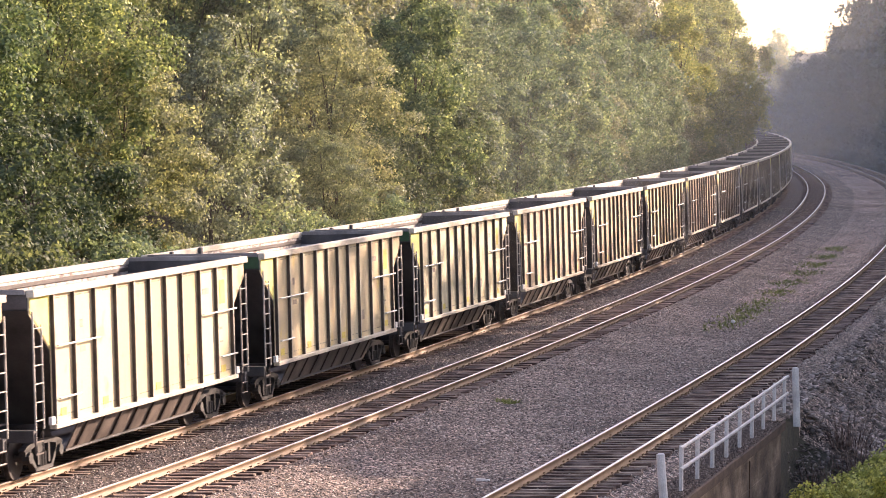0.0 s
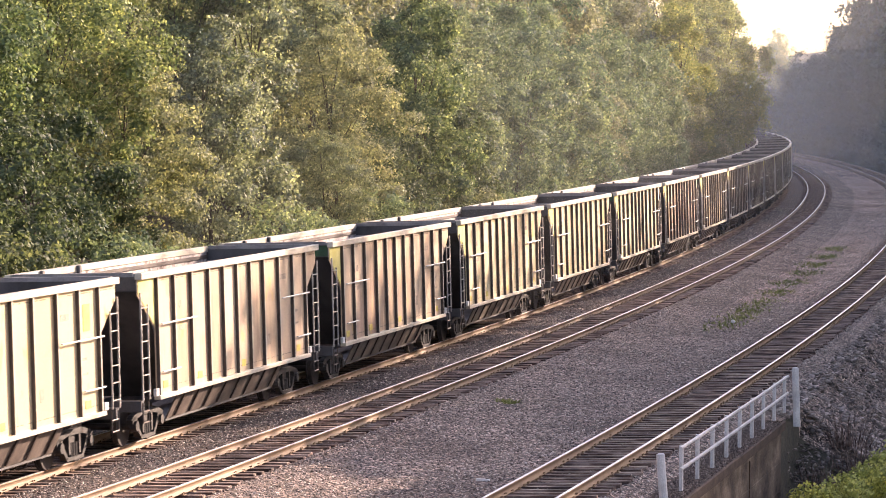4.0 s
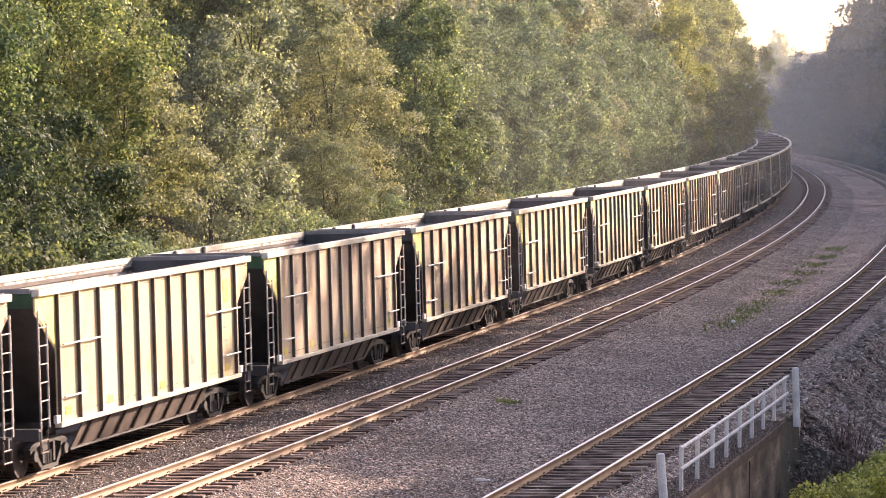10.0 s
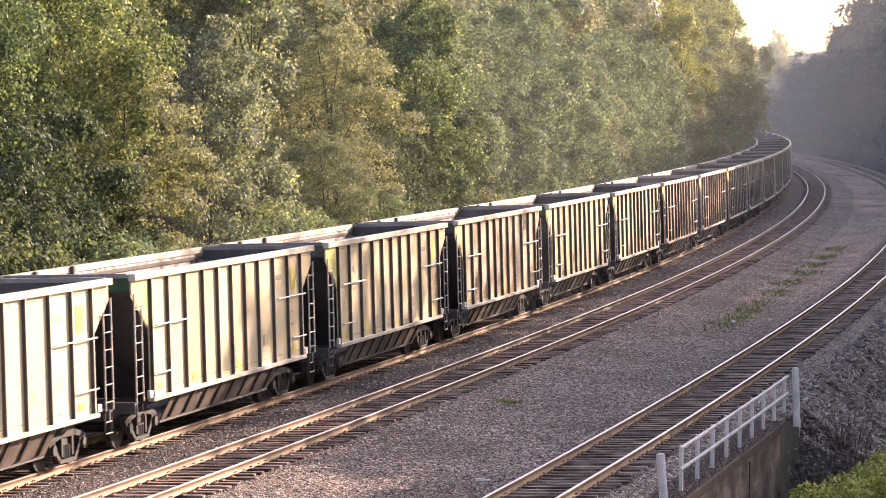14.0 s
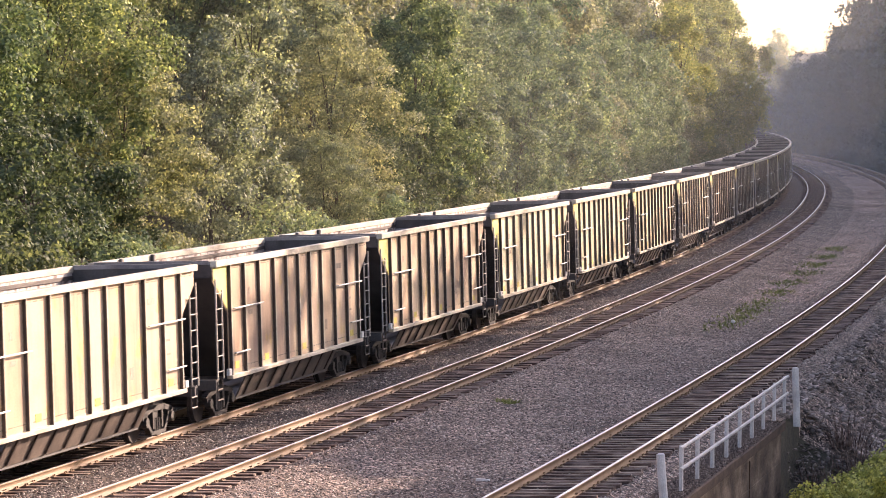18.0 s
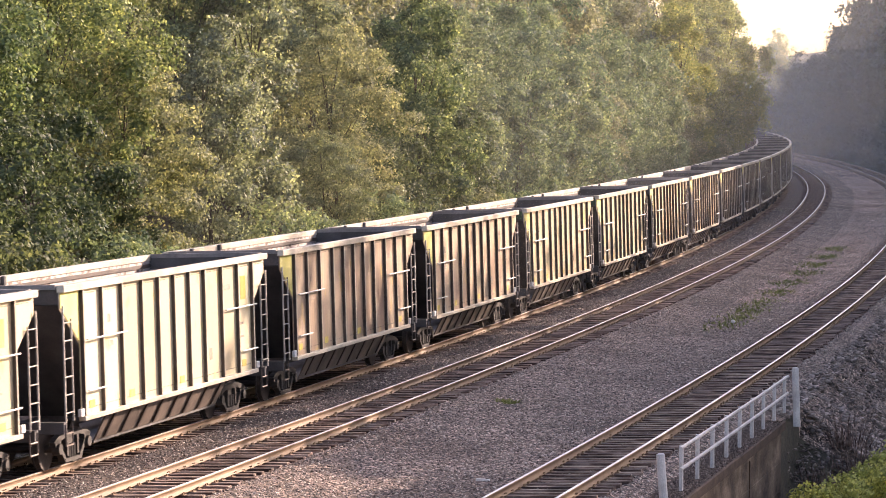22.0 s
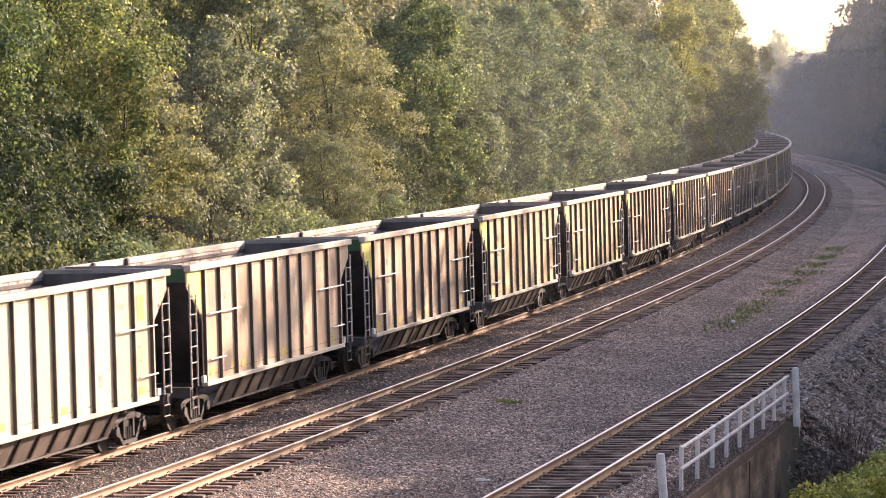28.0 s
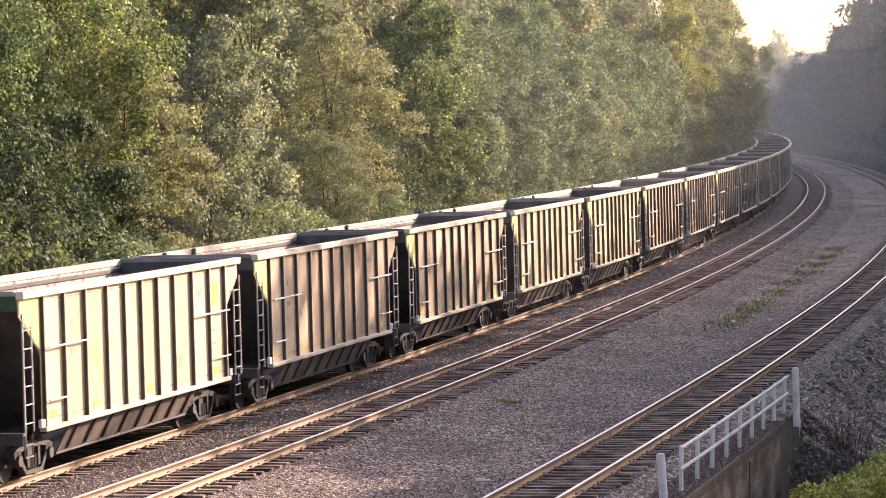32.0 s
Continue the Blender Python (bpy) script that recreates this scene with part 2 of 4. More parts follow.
LINE_X, LINE_Y, LINE_A = _x - _x[1500] - 5.738, _y - _y[1500] + 81.696, _th


def spot(s, off=0.0, z=0.0):
    """World place s metres along the first track's centre line, off metres to its right, at height z."""
    a = np.interp(s, LINE_S, LINE_A)
    return (np.interp(s, LINE_S, LINE_X) + np.sin(a) * off, np.interp(s, LINE_S, LINE_Y) - np.cos(a) * off, z)


def turn(s):
    return float(np.interp(s, LINE_S, LINE_A))


def at_line(s, off=0.0, z=0.0, spin=0.0):
    """Pose with local x along the tracks, y to the left."""
    return Matrix.Translation(spot(s, off, z)) @ Matrix.Rotation(turn(s) + spin, 4, "Z")


# ---- mesh helpers ----
def mesh_of(bm, name, *mats):
    me = bpy.data.meshes.new(name)
    bm.to_mesh(me)
    bm.free()
    for m in mats:
        me.materials.append(m)
    return me


def part(name, bm, mat, parent, label=""):
    me = bm if isinstance(bm, bpy.types.Mesh) else mesh_of(bm, name, mat)
    ob = new(name, me)
    ob.parent = parent
    if label:
        ob["label"] = label
    return ob


def thing(name, label, category, group="", kind="", data=None):
    return tagged(new(name, data), label, category, group, kind)


def box(bm, x0, x1, y0, y1, z0, z1, mi=0):
    vs = [bm.verts.new(c) for c in ((x0, y0, z0), (x1, y0, z0), (x1, y1, z0), (x0, y1, z0), (x0, y0, z1), (x1, y0, z1), (x1, y1, z1), (x0, y1, z1))]
    for f in ((3, 2, 1, 0), (4, 5, 6, 7), (0, 1, 5, 4), (1, 2, 6, 5), (2, 3, 7, 6), (3, 0, 4, 7)):
        bm.faces.new([vs[i] for i in f]).material_index = mi
    return vs


def boxes(*all_boxes, bevel=0.0):
    bm = bmesh.new()
    for b in all_boxes:
        box(bm, *b)
    if bevel:
        bmesh.ops.bevel(bm, geom=bm.edges[:], offset=bevel, segments=1, affect="EDGES")
    return bm


def prism(bm, outline, y0, y1, axis="y"):
    """A plate: outline of (x, z) points, drawn out from y0 to y1."""
    def place(a, b, y):
        return (a, y, b) if axis == "y" else (y, a, b)
    lo = [bm.verts.new(place(a, b, y0)) for a, b in outline]
    hi = [bm.verts.new(place(a, b, y1)) for a, b in outline]
    bm.faces.new(lo)
    bm.faces.new(hi[::-1])
    n = len(outline)
    for i in range(n):
        j = (i + 1) % n
        bm.faces.new((lo[j], lo[i], hi[i], hi[j]))
    bmesh.ops.recalc_face_normals(bm, faces=bm.faces[:])
    return bm


def rod(bm, a, b, r0, r1=None, sides=6):
    """A tapered round bar from a to b."""
    a, b = Vector(a), Vector(b)
    r1 = r0 if r1 is None else r1
    q = (b - a).to_track_quat("Z", "Y").to_matrix()
    rings = []
    for c, r in ((a, r0), (b, r1)):
        rings.append([bm.verts.new(c + q @ Vector((r * math.cos(i * math.tau / sides), r * math.sin(i * math.tau / sides), 0))) for i in range(sides)])
    for i in range(sides):
        j = (i + 1) % sides
        bm.faces.new((rings[0][i], rings[0][j], rings[1][j], rings[1][i]))
    bm.faces.new(rings[0][::-1])
    bm.faces.new(rings[1])


def numpy_mesh(name, verts, faces, mat):
    """A mesh from arrays; faces all of one size."""
    me = bpy.data.meshes.new(name)
    n, k = faces.shape
    me.vertices.add(len(verts))
    me.vertices.foreach_set("co", np.ascontiguousarray(verts, dtype=np.float32).ravel())
    me.loops.add(n * k)
    me.loops.foreach_set("vertex_index", np.ascontiguousarray(faces, dtype=np.int32).ravel())
    me.polygons.add(n)
    me.polygons.foreach_set("loop_start", np.arange(0, n * k, k, dtype=np.int32))
    me.polygons.foreach_set("loop_total", np.full(n, k, dtype=np.int32))
    me.update(calc_edges=True)
    me.materials.append(mat)
    return me


# ---- ground: one sheet along the line, to the horizon ----
OFFS = [-3000, -1200, -600, -350, -220, -140, -90, -60, -42, -30, -22, -16, -12, -9, -7, -5.5, -4, -2.9, -1.9, -1.2, 0, 0.9, 1.1, 1.25, 1.9, 2.4, 2.65, 3.8, 4.6, 4.8, 4.98, 5.2, 5.9, 7, 8.2, 9.6, 10.1, 10.3, 11.5, 12.7, 12.9, 13.2,
        13.55, 13.9, 13.97, 14.32, 14.8, 15.5, 16.5, 18, 20, 23, 27, 34, 45, 70, 120, 200, 350, 700, 1500, 3000]
RISE_O = [-3000, -600, -220, -90, -42, -22, -12, -9, -7, -5.5, -2.9, -1.9, -1.2, 0.9, 1.25, 1.9, 2.4, 2.65, 4.6, 4.98, 5.2, 5.9, 7, 8.2, 9.6, 10.1, 10.3, 12.7, 12.9, 13.9, 15.5, 18, 23, 34, 70, 200, 700, 3000]
RISE_Z = [30, 30, 28, 24, 12, 5, 1.4, 0.4, -0.2, -0.5, -0.4, -0.2, -0.215, -0.215, -0.15, -0.14, -0.14, -0.165, -0.16, -0.15, -0.115, -0.14, -0.3, -0.32, -0.26, -0.215, -0.25, -0.25, -0.215, -0.6, -1.9, -2.6, -2.8, -2.6, -1.5, 4, 12, 20]


def ground_z(s, off):
    z = float(np.interp(off, RISE_O, RISE_Z))
    if off > 13.92:
        pit = np.interp(s, [-22, -17, 6.9, 10.0], [0, 1, 1, 0]) * np.interp(off, [13.9, 13.96, 19, 23], [0, 1, 1, 0])
        z += pit * (-2.9 - z)
        hill = np.interp(s, [150, 240, 430, 540], [0, 1, 1, 0]) * np.interp(off, [17, 26, 60, 150], [0, 2.5, 22, 60])
        far_ridge = np.interp(s, [560, 700, 1500, 1900], [0, 1, 1, 0]) * np.interp(off, [17, 40, 200], [0, 14, 30])
        z = max(z, hill + z, far_ridge + z) + (0.25 * noise.noise((s * 0.4, off * 0.4, 0)) if off < 60 else 0)
    if off < -7 and s > 560:
        z = max(z, float(np.interp(s, [560, 640, 1500, 1900], [0, 12, 26, 26])) * float(np.interp(off, [-60, -20, -7], [1, 0.8, 0])))
    if off < -7:
        z += 0.6 * noise.noise((s * 0.1, off * 0.1, 3))
    return z


def build_ground():
    far = list(np.arange(-1500, -60, 60)) + list(np.arange(-60, 0, 2.0)) + list(np.arange(0, 60, 1.5)) + list(np.arange(60, 240, 4)) + list(np.arange(240, 480, 10)) + list(np.arange(480, 2001, 60))
    verts, faces, mats = [], [], []
    n = len(OFFS)
    for s in far:
        for o in OFFS:
            o2 = o if abs(o) <= 350 else math.copysign(350, o)
            x, y, _ = spot(s, o2)
            if abs(o) > 350:
                a = turn(100)
                x, y = x + math.sin(a) * (o - o2), y - math.cos(a) * (o - o2)
            verts.append((x, y, ground_z(s, o)))
    for i in range(len(far) - 1):
        for j in range(n - 1):
            faces.append((i * n + j, i * n + j + 1, (i + 1) * n + j + 1, (i + 1) * n + j))
            mid = (OFFS[j] + OFFS[j + 1]) / 2
            # the culvert hollow takes the dark soil too, as its shade in colour
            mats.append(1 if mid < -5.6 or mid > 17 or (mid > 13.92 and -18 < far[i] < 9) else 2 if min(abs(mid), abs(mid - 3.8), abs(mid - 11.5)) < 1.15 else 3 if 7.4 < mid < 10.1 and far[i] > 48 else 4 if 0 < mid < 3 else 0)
    me = numpy_mesh("ground", np.array(verts), np.array(faces), GROUND)
    me.materials.append(SOIL)
    me.materials.append(OILED)
    me.materials.append(DUSTY)
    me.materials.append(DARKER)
    me.polygons.foreach_set("material_index", np.array(mats, dtype=np.int32))
    ob = thing("ground", "grey crushed stone ballast bed with a wooded bank", "ground", kind="structure", data=me)
    return ob


build_ground()

# ---- three tracks ----
RAIL_OUT = [(-0.036, 0), (0.036, 0), (0.036, -0.035), (0.009, -0.048), (0.009, -0.14), (0.07, -0.155), (0.07, -0.17), (-0.07, -0.17), (-0.07, -0.155), (-0.009, -0.14), (-0.009, -0.048), (-0.036, -0.035)]
LONG = list(np.arange(-1500, -100, 50)) + list(np.arange(-100, 480, 2.0)) + list(np.arange(480, 2001, 50))


def rail_mesh(off, z):
    verts, faces, mi = [], [], []
    k = len(RAIL_OUT)
    for s in LONG:
        for a, b in RAIL_OUT:
            verts.append(spot(s, off + a, z + b))
    for i in range(len(LONG) - 1):
        for j in range(k):
            faces.append((i * k + j, i * k + (j + 1) % k, (i + 1) * k + (j + 1) % k, (i + 1) * k + j))
            mi.append(1 if j == 0 else 0)
    me = numpy_mesh("rail", np.array(verts), np.array(faces), RAIL_SIDE)
    me.materials.append(RAIL_TOP)
    me.polygons.foreach_set("material_index", np.array(mi, dtype=np.int32))
    return me


def tie_data(seed):
    rng = random.Random(seed)
    bm = boxes((-0.11, 0.11, -1.25 - rng.uniform(0, 0.14), 1.25 + rng.uniform(0, 0.14), -0.18, 0.0), bevel=0.012)
    for side in (-1, 1):
        box(bm, -0.1, 0.1, side * 0.7525 - 0.13, side * 0.7525 + 0.13, 0.0, 0.012, 1)
        for dx in (-0.05, 0.05):
            for dy in (-0.09, 0.09):
                box(bm, dx - 0.015, dx + 0.015, side * 0.7525 + dy - 0.015, side * 0.7525 + dy + 0.015, 0.0, 0.05, 1)
    return mesh_of(bm, "tie", TIE, RAIL_SIDE)


TIES = [tie_data(i) for i in range(7)]


def track(name, off, z, first, count):
    bed = thing(name, "railway track of steel rails on dark wooden ties", "track", "parallel tracks", kind="structure")
    tilt = math.atan(BANK)
    for side in (-1, 1):
        part("rail", rail_mesh(off + side * 0.7525, z + side * 0.7525 * BANK), None, bed)
    rng = random.Random(name)
    step = 0.535
    rest_v, rest_f = [], []
    for i in range(int(-60 / step), int(430 / step)):
        s = i * step + rng.uniform(-0.07, 0.07)
        m = at_line(s, off + rng.uniform(-0.05, 0.05), z - 0.171 - rng.uniform(0, 0.02), rng.uniform(-0.035, 0.035)) @ Matrix.Rotation(-tilt, 4, "X")
        if first <= s and count > 0:
            t = part("tie", TIES[i % 7], None, bed)
            t.matrix_basis = m
            count -= 1
        else:
            base = len(rest_v)
            for c in ((-0.11, -1.32, -0.18), (0.11, -1.32, -0.18), (0.11, 1.32, -0.18), (-0.11, 1.32, -0.18), (-0.11, -1.32, 0), (0.11, -1.32, 0), (0.11, 1.32, 0), (-0.11, 1.32, 0)):
                rest_v.append(tuple(m @ Vector(c)))
            for f in ((4, 5, 6, 7), (0, 1, 5, 4), (1, 2, 6, 5), (2, 3, 7, 6), (3, 0, 4, 7)):
                rest_f.append([base + q for q in f])
    tagged(part("tie_row", numpy_mesh("tie_row", np.array(rest_v), np.array(rest_f), TIE), None, bed), kind="stuff")
    return bed


OFF_B, OFF_C, Z_B, Z_C = 3.781, 11.464, 0.06, -0.02


# ---- coal cars ----
HALF, RIBS = 7.365, (-6.15, -4.93, -3.64, -2.28, -1.12, 0.0, 1.12, 2.28, 3.64, 4.93, 6.15)


def wheelset():
    bm = bmesh.new()
    for side in (-1, 1):
        bmesh.ops.create_cone(bm, cap_ends=True, segments=20, radius1=0.457, radius2=0.457, depth=0.12,
                              matrix=Matrix.Translation((0, side * 0.765, 0.457)) @ Matrix.Rotation(radians(90), 4, "X"))
        bmesh.ops.create_cone(bm, cap_ends=True, segments=20, radius1=0.482, radius2=0.482, depth=0.03,
                              matrix=Matrix.Translation((0, side * 0.70, 0.457)) @ Matrix.Rotation(radians(90), 4, "X"))
    rod(bm, (0, -1.08, 0.457), (0, 1.08, 0.457), 0.085, sides=8)
    return mesh_of(bm, "wheelset", WHEEL)


def side_frame(side):
    """Cast truck side: arched top bar, sloping legs, spring seat, axle boxes."""
    bm = bmesh.new()
    y0, y1 = sorted((side * 0.98, side * 1.12))
    prism(bm, [(-1.12, 0.62), (-0.95, 0.70), (-0.45, 0.80), (0.45, 0.80), (0.95, 0.70), (1.12, 0.62), (1.0, 0.58), (0.4, 0.67), (-0.4, 0.67), (-1.0, 0.58)], y0, y1)
    for e in (-1, 1):
        prism(bm, [(e * 0.98, 0.62), (e * 0.80, 0.60), (e * 0.36, 0.16), (e * 0.50, 0.16)], y0, y1)
        prism(bm, [(e * 0.36, 0.7), (e * 0.26, 0.7), (e * 0.26, 0.26), (e * 0.36, 0.26)], y0, y1)
        bmesh.ops.create_cone(bm, cap_ends=True, segments=10, radius1=0.14, radius2=0.12, depth=0.16, matrix=Matrix.Translation((e * 0.89, side * 1.10, 0.457)) @ Matrix.Rotation(radians(90), 4, "X"))
        box(bm, e * 0.89 - 0.17, e * 0.89 + 0.17, y0, y1, 0.5, 0.66)
    box(bm, -0.5, 0.5, y0 - 0.01, y1 + 0.01, 0.13, 0.21)
    for dx in (-0.15, 0, 0.15):
        rod(bm, (dx, side * 1.06, 0.2), (dx, side * 1.06, 0.5), 0.06, sides=8)
    return mesh_of(bm, "side_frame", TRUCK)


def ladder(end, side):
    """Two stiles, the inner one shorter, joined by rungs: one welded frame."""
    bm = bmesh.new()
    xs = [end * (HALF - d) for d in (0.02, 0.055, 0.5, 0.525)]
    zs = [1.1]
    for i in range(6):
        zs += [1.28 + i * 0.38, 1.303 + i * 0.38]
    zs.append(3.55)
    layers = []
    for y in (side * 1.57, side * 1.605):
        layers.append([[bm.verts.new((x, y, min(z, 3.26) if c > 1 else z)) for c, x in enumerate(xs)] for z in zs])
    cells = {(k, c) for k in range(len(zs) - 1) for c in (0, 2)} | {(k, 1) for k in range(1, len(zs) - 1, 2)}
    for k, c in cells:
        for lay, flip in ((layers[0], 1), (layers[1], 0)):
            q = [lay[k][c], lay[k][c + 1], lay[k + 1][c + 1], lay[k + 1][c]]
            bm.faces.new(q[::-1] if flip else q)
        a, b = layers
        for (dk, dc), p0, p1 in (((0, -1), (k, c), (k + 1, c)), ((0, 1), (k, c + 1), (k + 1, c + 1)), ((-1, 0), (k, c), (k, c + 1)), ((1, 0), (k + 1, c), (k + 1, c + 1))):
            if (k + dk, c + dc) not in cells:
                bm.faces.new((a[p0[0]][p0[1]], a[p1[0]][p1[1]], b[p1[0]][p1[1]], b[p0[0]][p0[1]]))
    bmesh.ops.delete(bm, geom=[v for v in bm.verts if not v.link_faces], context="VERTS")
    bmesh.ops.recalc_face_normals(bm, faces=bm.faces[:])
    return bm


def stirrup(end, side):
    bm = bmesh.new()
    y, x0, x1 = side * 1.56, end * (HALF - 0.08), end * (HALF - 0.5)
    for x in (x0, x1):
        rod(bm, (x, y, 1.05), (x, y, 0.6), 0.02, sides=5)
    for z in (0.6, 0.85):
        rod(bm, (x0, y, z), (x1, y, z), 0.022, sides=5)
    return bm


def build_car():
    car = thing("hopper_car", "weathered cream open coal hopper car with vertical ribs", "train car", "coal train cars")
    e = HALF
    for side in (-1, 1):
        y = side * 1.53
        sheet = [(-6.2, 1.1), (6.2, 1.1), (6.2, 2.66), (e, 3.48), (e, 3.86), (-e, 3.86), (-e, 3.48), (-6.2, 2.66)]
        part("side_wall", prism(bmesh.new(), sheet, min(y, y - side * 0.02), max(y, y - side * 0.02)), CREAM, car)
        lining = [(x * 0.995, z) for x, z in sheet]
        part("lining", prism(bmesh.new(), lining, min(y - side * 0.024, y - side * 0.03), max(y - side * 0.024, y - side * 0.03)), INSIDE, car)
        if side > 0:
            part("inner_angle", boxes((-e + 0.1, e - 0.1, y - 0.075, y - 0.034, 3.66, 3.76), bevel=0.008), RIB, car, "dark brown angle bar inside the rim")
        part("top_chord", boxes((-e, e, min(y - side * 0.06, y + side * 0.115), max(y - side * 0.06, y + side * 0.115), 3.83, 3.985), bevel=0.012), CHORD, car)
        part("side_sill", boxes((-6.3, 6.3, min(y - side * 0.03, y + side * 0.13), max(y - side * 0.03, y + side * 0.13), 1.03, 1.13), bevel=0.01), CHORD, car)
        # webs take the shade brown, outer faces the pale chord paint
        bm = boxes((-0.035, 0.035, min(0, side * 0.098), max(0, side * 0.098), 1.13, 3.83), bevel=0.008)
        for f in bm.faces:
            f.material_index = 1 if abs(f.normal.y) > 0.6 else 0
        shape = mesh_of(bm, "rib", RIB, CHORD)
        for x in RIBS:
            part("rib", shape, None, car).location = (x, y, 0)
        # grab bars between the end ribs
        for x0, x1, z in ((-6.15, -3.64, 2.76), (-6.15, -4.93, 1.66), (3.64, 6.15, 2.76), (4.93, 6.15, 1.66))[:4 if side < 0 else 0]:
            bm = bmesh.new()
            yy = y + side * 0.15
            rod(bm, (x0 + 0.06, yy, z), (x1 + 0.05, yy, z), 0.022)
            for xx in (x0 + 0.06, x1 + 0.05):
                rod(bm, (xx, yy, z), (xx, y + side * 0.11, z), 0.018)
            part("grab_bar", bm, WHITE, car, "pale grab bar")
        for end in (-1, 1):
            part("ladder", ladder(end, side), LADDER, car, "white steel ladder with round rungs")
            if side < 0:
                part("stirrup", stirrup(end, side), TUB, car)
                lug = boxes((min(end * 6.28, end * 6.5), max(end * 6.28, end * 6.5), y - 0.1, y - 0.02, 1.13, 1.3), bevel=0.01)
                part("bracket", lug, WHITE, car)
        part("tub_side", prism(bmesh.new(), [(side * 1.47, 1.09), (side * 1.12, 0.42), (side * 1.08, 0.42), (side * 1.43, 1.09)], -4.35, 4.35, "x"), TUB, car)
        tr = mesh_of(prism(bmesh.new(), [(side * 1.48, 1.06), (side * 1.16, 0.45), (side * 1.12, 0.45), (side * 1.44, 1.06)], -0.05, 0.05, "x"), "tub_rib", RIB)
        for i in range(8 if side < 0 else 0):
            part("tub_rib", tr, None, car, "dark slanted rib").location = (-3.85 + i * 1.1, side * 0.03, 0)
    bm = bmesh.new()
    rod(bm, (4.45, -0.95, 0.72), (5.05, -0.95, 0.72), 0.17, sides=12)
    part("air_reservoir", bm, TRUCK, car)
    part("tub_floor", boxes((-4.35, 4.35, -1.1, 1.1, 0.36, 0.42)), SOOT_SHADE, car)
    part("centre_sill", boxes((-7.9, 7.9, -0.16, 0.16, 0.62, 0.95)), SOOT_SHADE, car)
    for end in (-1, 1):
        xs = sorted((end * (e - 0.01), end * (e - 0.05)))
        part("end_wall", boxes((xs[0], xs[1], -1.5, 1.5, 3.58, 3.96)), SOOT_SHADE, car)
        xs = sorted((end * (e + 0.002), end * (e - 0.008)))
        part("end_panel", boxes((xs[0], xs[1], -1.48, 1.48, 3.6, 3.89)), GREEN, car, "dark green painted panel at the top of the end")
        part("end_chord", boxes((min(end * (e + 0.05), end * (e - 0.07)), max(end * (e + 0.05), end * (e - 0.07)), -1.46, 1.46, 3.90, 4.0)), SCOUR, car)
        # underside stays darker than the lining, to hold the shade of the open end
        part("slope_sheet", prism(bmesh.new(), [(end * (e - 0.03), 3.57), (end * 4.3, 0.95), (end * 4.25, 1.0), (end * (e - 0.1), 3.6)], -1.5, 1.5), SOOT_SHADE, car, "slope sheet under the end, coloured dark for its shade")
        part("slope_lining", prism(bmesh.new(), [(end * (e - 0.12), 3.6), (end * 4.22, 1.01), (end * 4.2, 1.03), (end * (e - 0.14), 3.62)], -1.49, 1.49), SCOUR, car, "dusty grey inner slope sheet")
        part("end_sill", boxes((min(end * e, end * (e - 0.2)), max(end * e, end * (e - 0.2)), -1.55, 1.55, 0.85, 1.1), bevel=0.01), SOOT_SHADE, car)
        bm = bmesh.new()
        box(bm, min(end * 7.5, end * 7.95), max(end * 7.5, end * 7.95), -0.09, 0.09, 0.72, 0.9)
        box(bm, min(end * 7.85, end * 8.12), max(end * 7.85, end * 8.12), -0.15, 0.15, 0.68, 0.97)
        part("coupler", bm, TRUCK, car)
        tk = part("truck", boxes((-0.22, 0.22, -1.05, 1.05, 0.45, 0.72)), TRUCK, car)
        tk.location = (end * 5.7, 0, 0)
        for side in (-1, 1):
            part("side_frame", FRAMES[side], None, tk)
        for dx in (-0.89, 0.89):
            part("wheelset", WHEELS, None, tk).location = (dx, 0, 0)
    # yellow corner sheet, reflectors low on the panels and faded lettering bars on the right side
    part("corner_sheet", prism(bmesh.new(), [(-6.24, 2.72), (-6.24, 3.82), (-7.34, 3.82), (-7.34, 3.52)], -1.545, -1.531), PATCH, car, "yellowish corner sheet")
    for x in (-5.55, -2.95, 0.6, 5.5):
        part("reflector", boxes((x - 0.17, x + 0.17, -1.541, -1.532, 1.25, 1.42)), YELLOW, car, "small yellow reflector plate")
    for x0, x1, z0, z1 in ((-4.42, -4.25, 3.02, 3.2), (-4.42, -4.1, 2.5, 2.62), (4.0, 4.5, 3.22, 3.36), (5.12, 5.5, 2.3, 2.36), (2.72, 2.95, 1.62, 1.9), (5.12, 5.55, 1.98, 2.03)):
        part("marking", boxes((x0, x1, -1.536, -1.532, z0, z1)), MARK, car, "faded brown lettering bar")
    part("yellow_panel", boxes((5.32, 5.74, -1.541, -1.532, 2.92, 3.5)), YELLOW, car, "yellow painted square high on the side")
    for x in (-5.5, -3.0):
        part("lug", boxes((x - 0.08, x + 0.08, 1.38, 1.468, 3.78, 3.99), bevel=0.015), SOOT_SHADE, car, "dark lug on the top chord")
    return car


WHEELS = wheelset()
FRAMES = {side: side_frame(side) for side in (-1, 1)}
CAR_STEP, FIRST_CAR, CARS = 16.18, -2, 68
KINDS = "CCCWSSCSSCCWSWSCSSCWWCCSCWSSSWWWWBSCWCCSWSSCCSCSSCCSBSCSBSCCSSBCSCSB"
GREEN_ENDS = {2, 3, 6, 8, 11, 13, 15, 16, 19, 21, 24, 25, 31, 35, 36, 41, 42, 46, 50, 53, 58, 61}


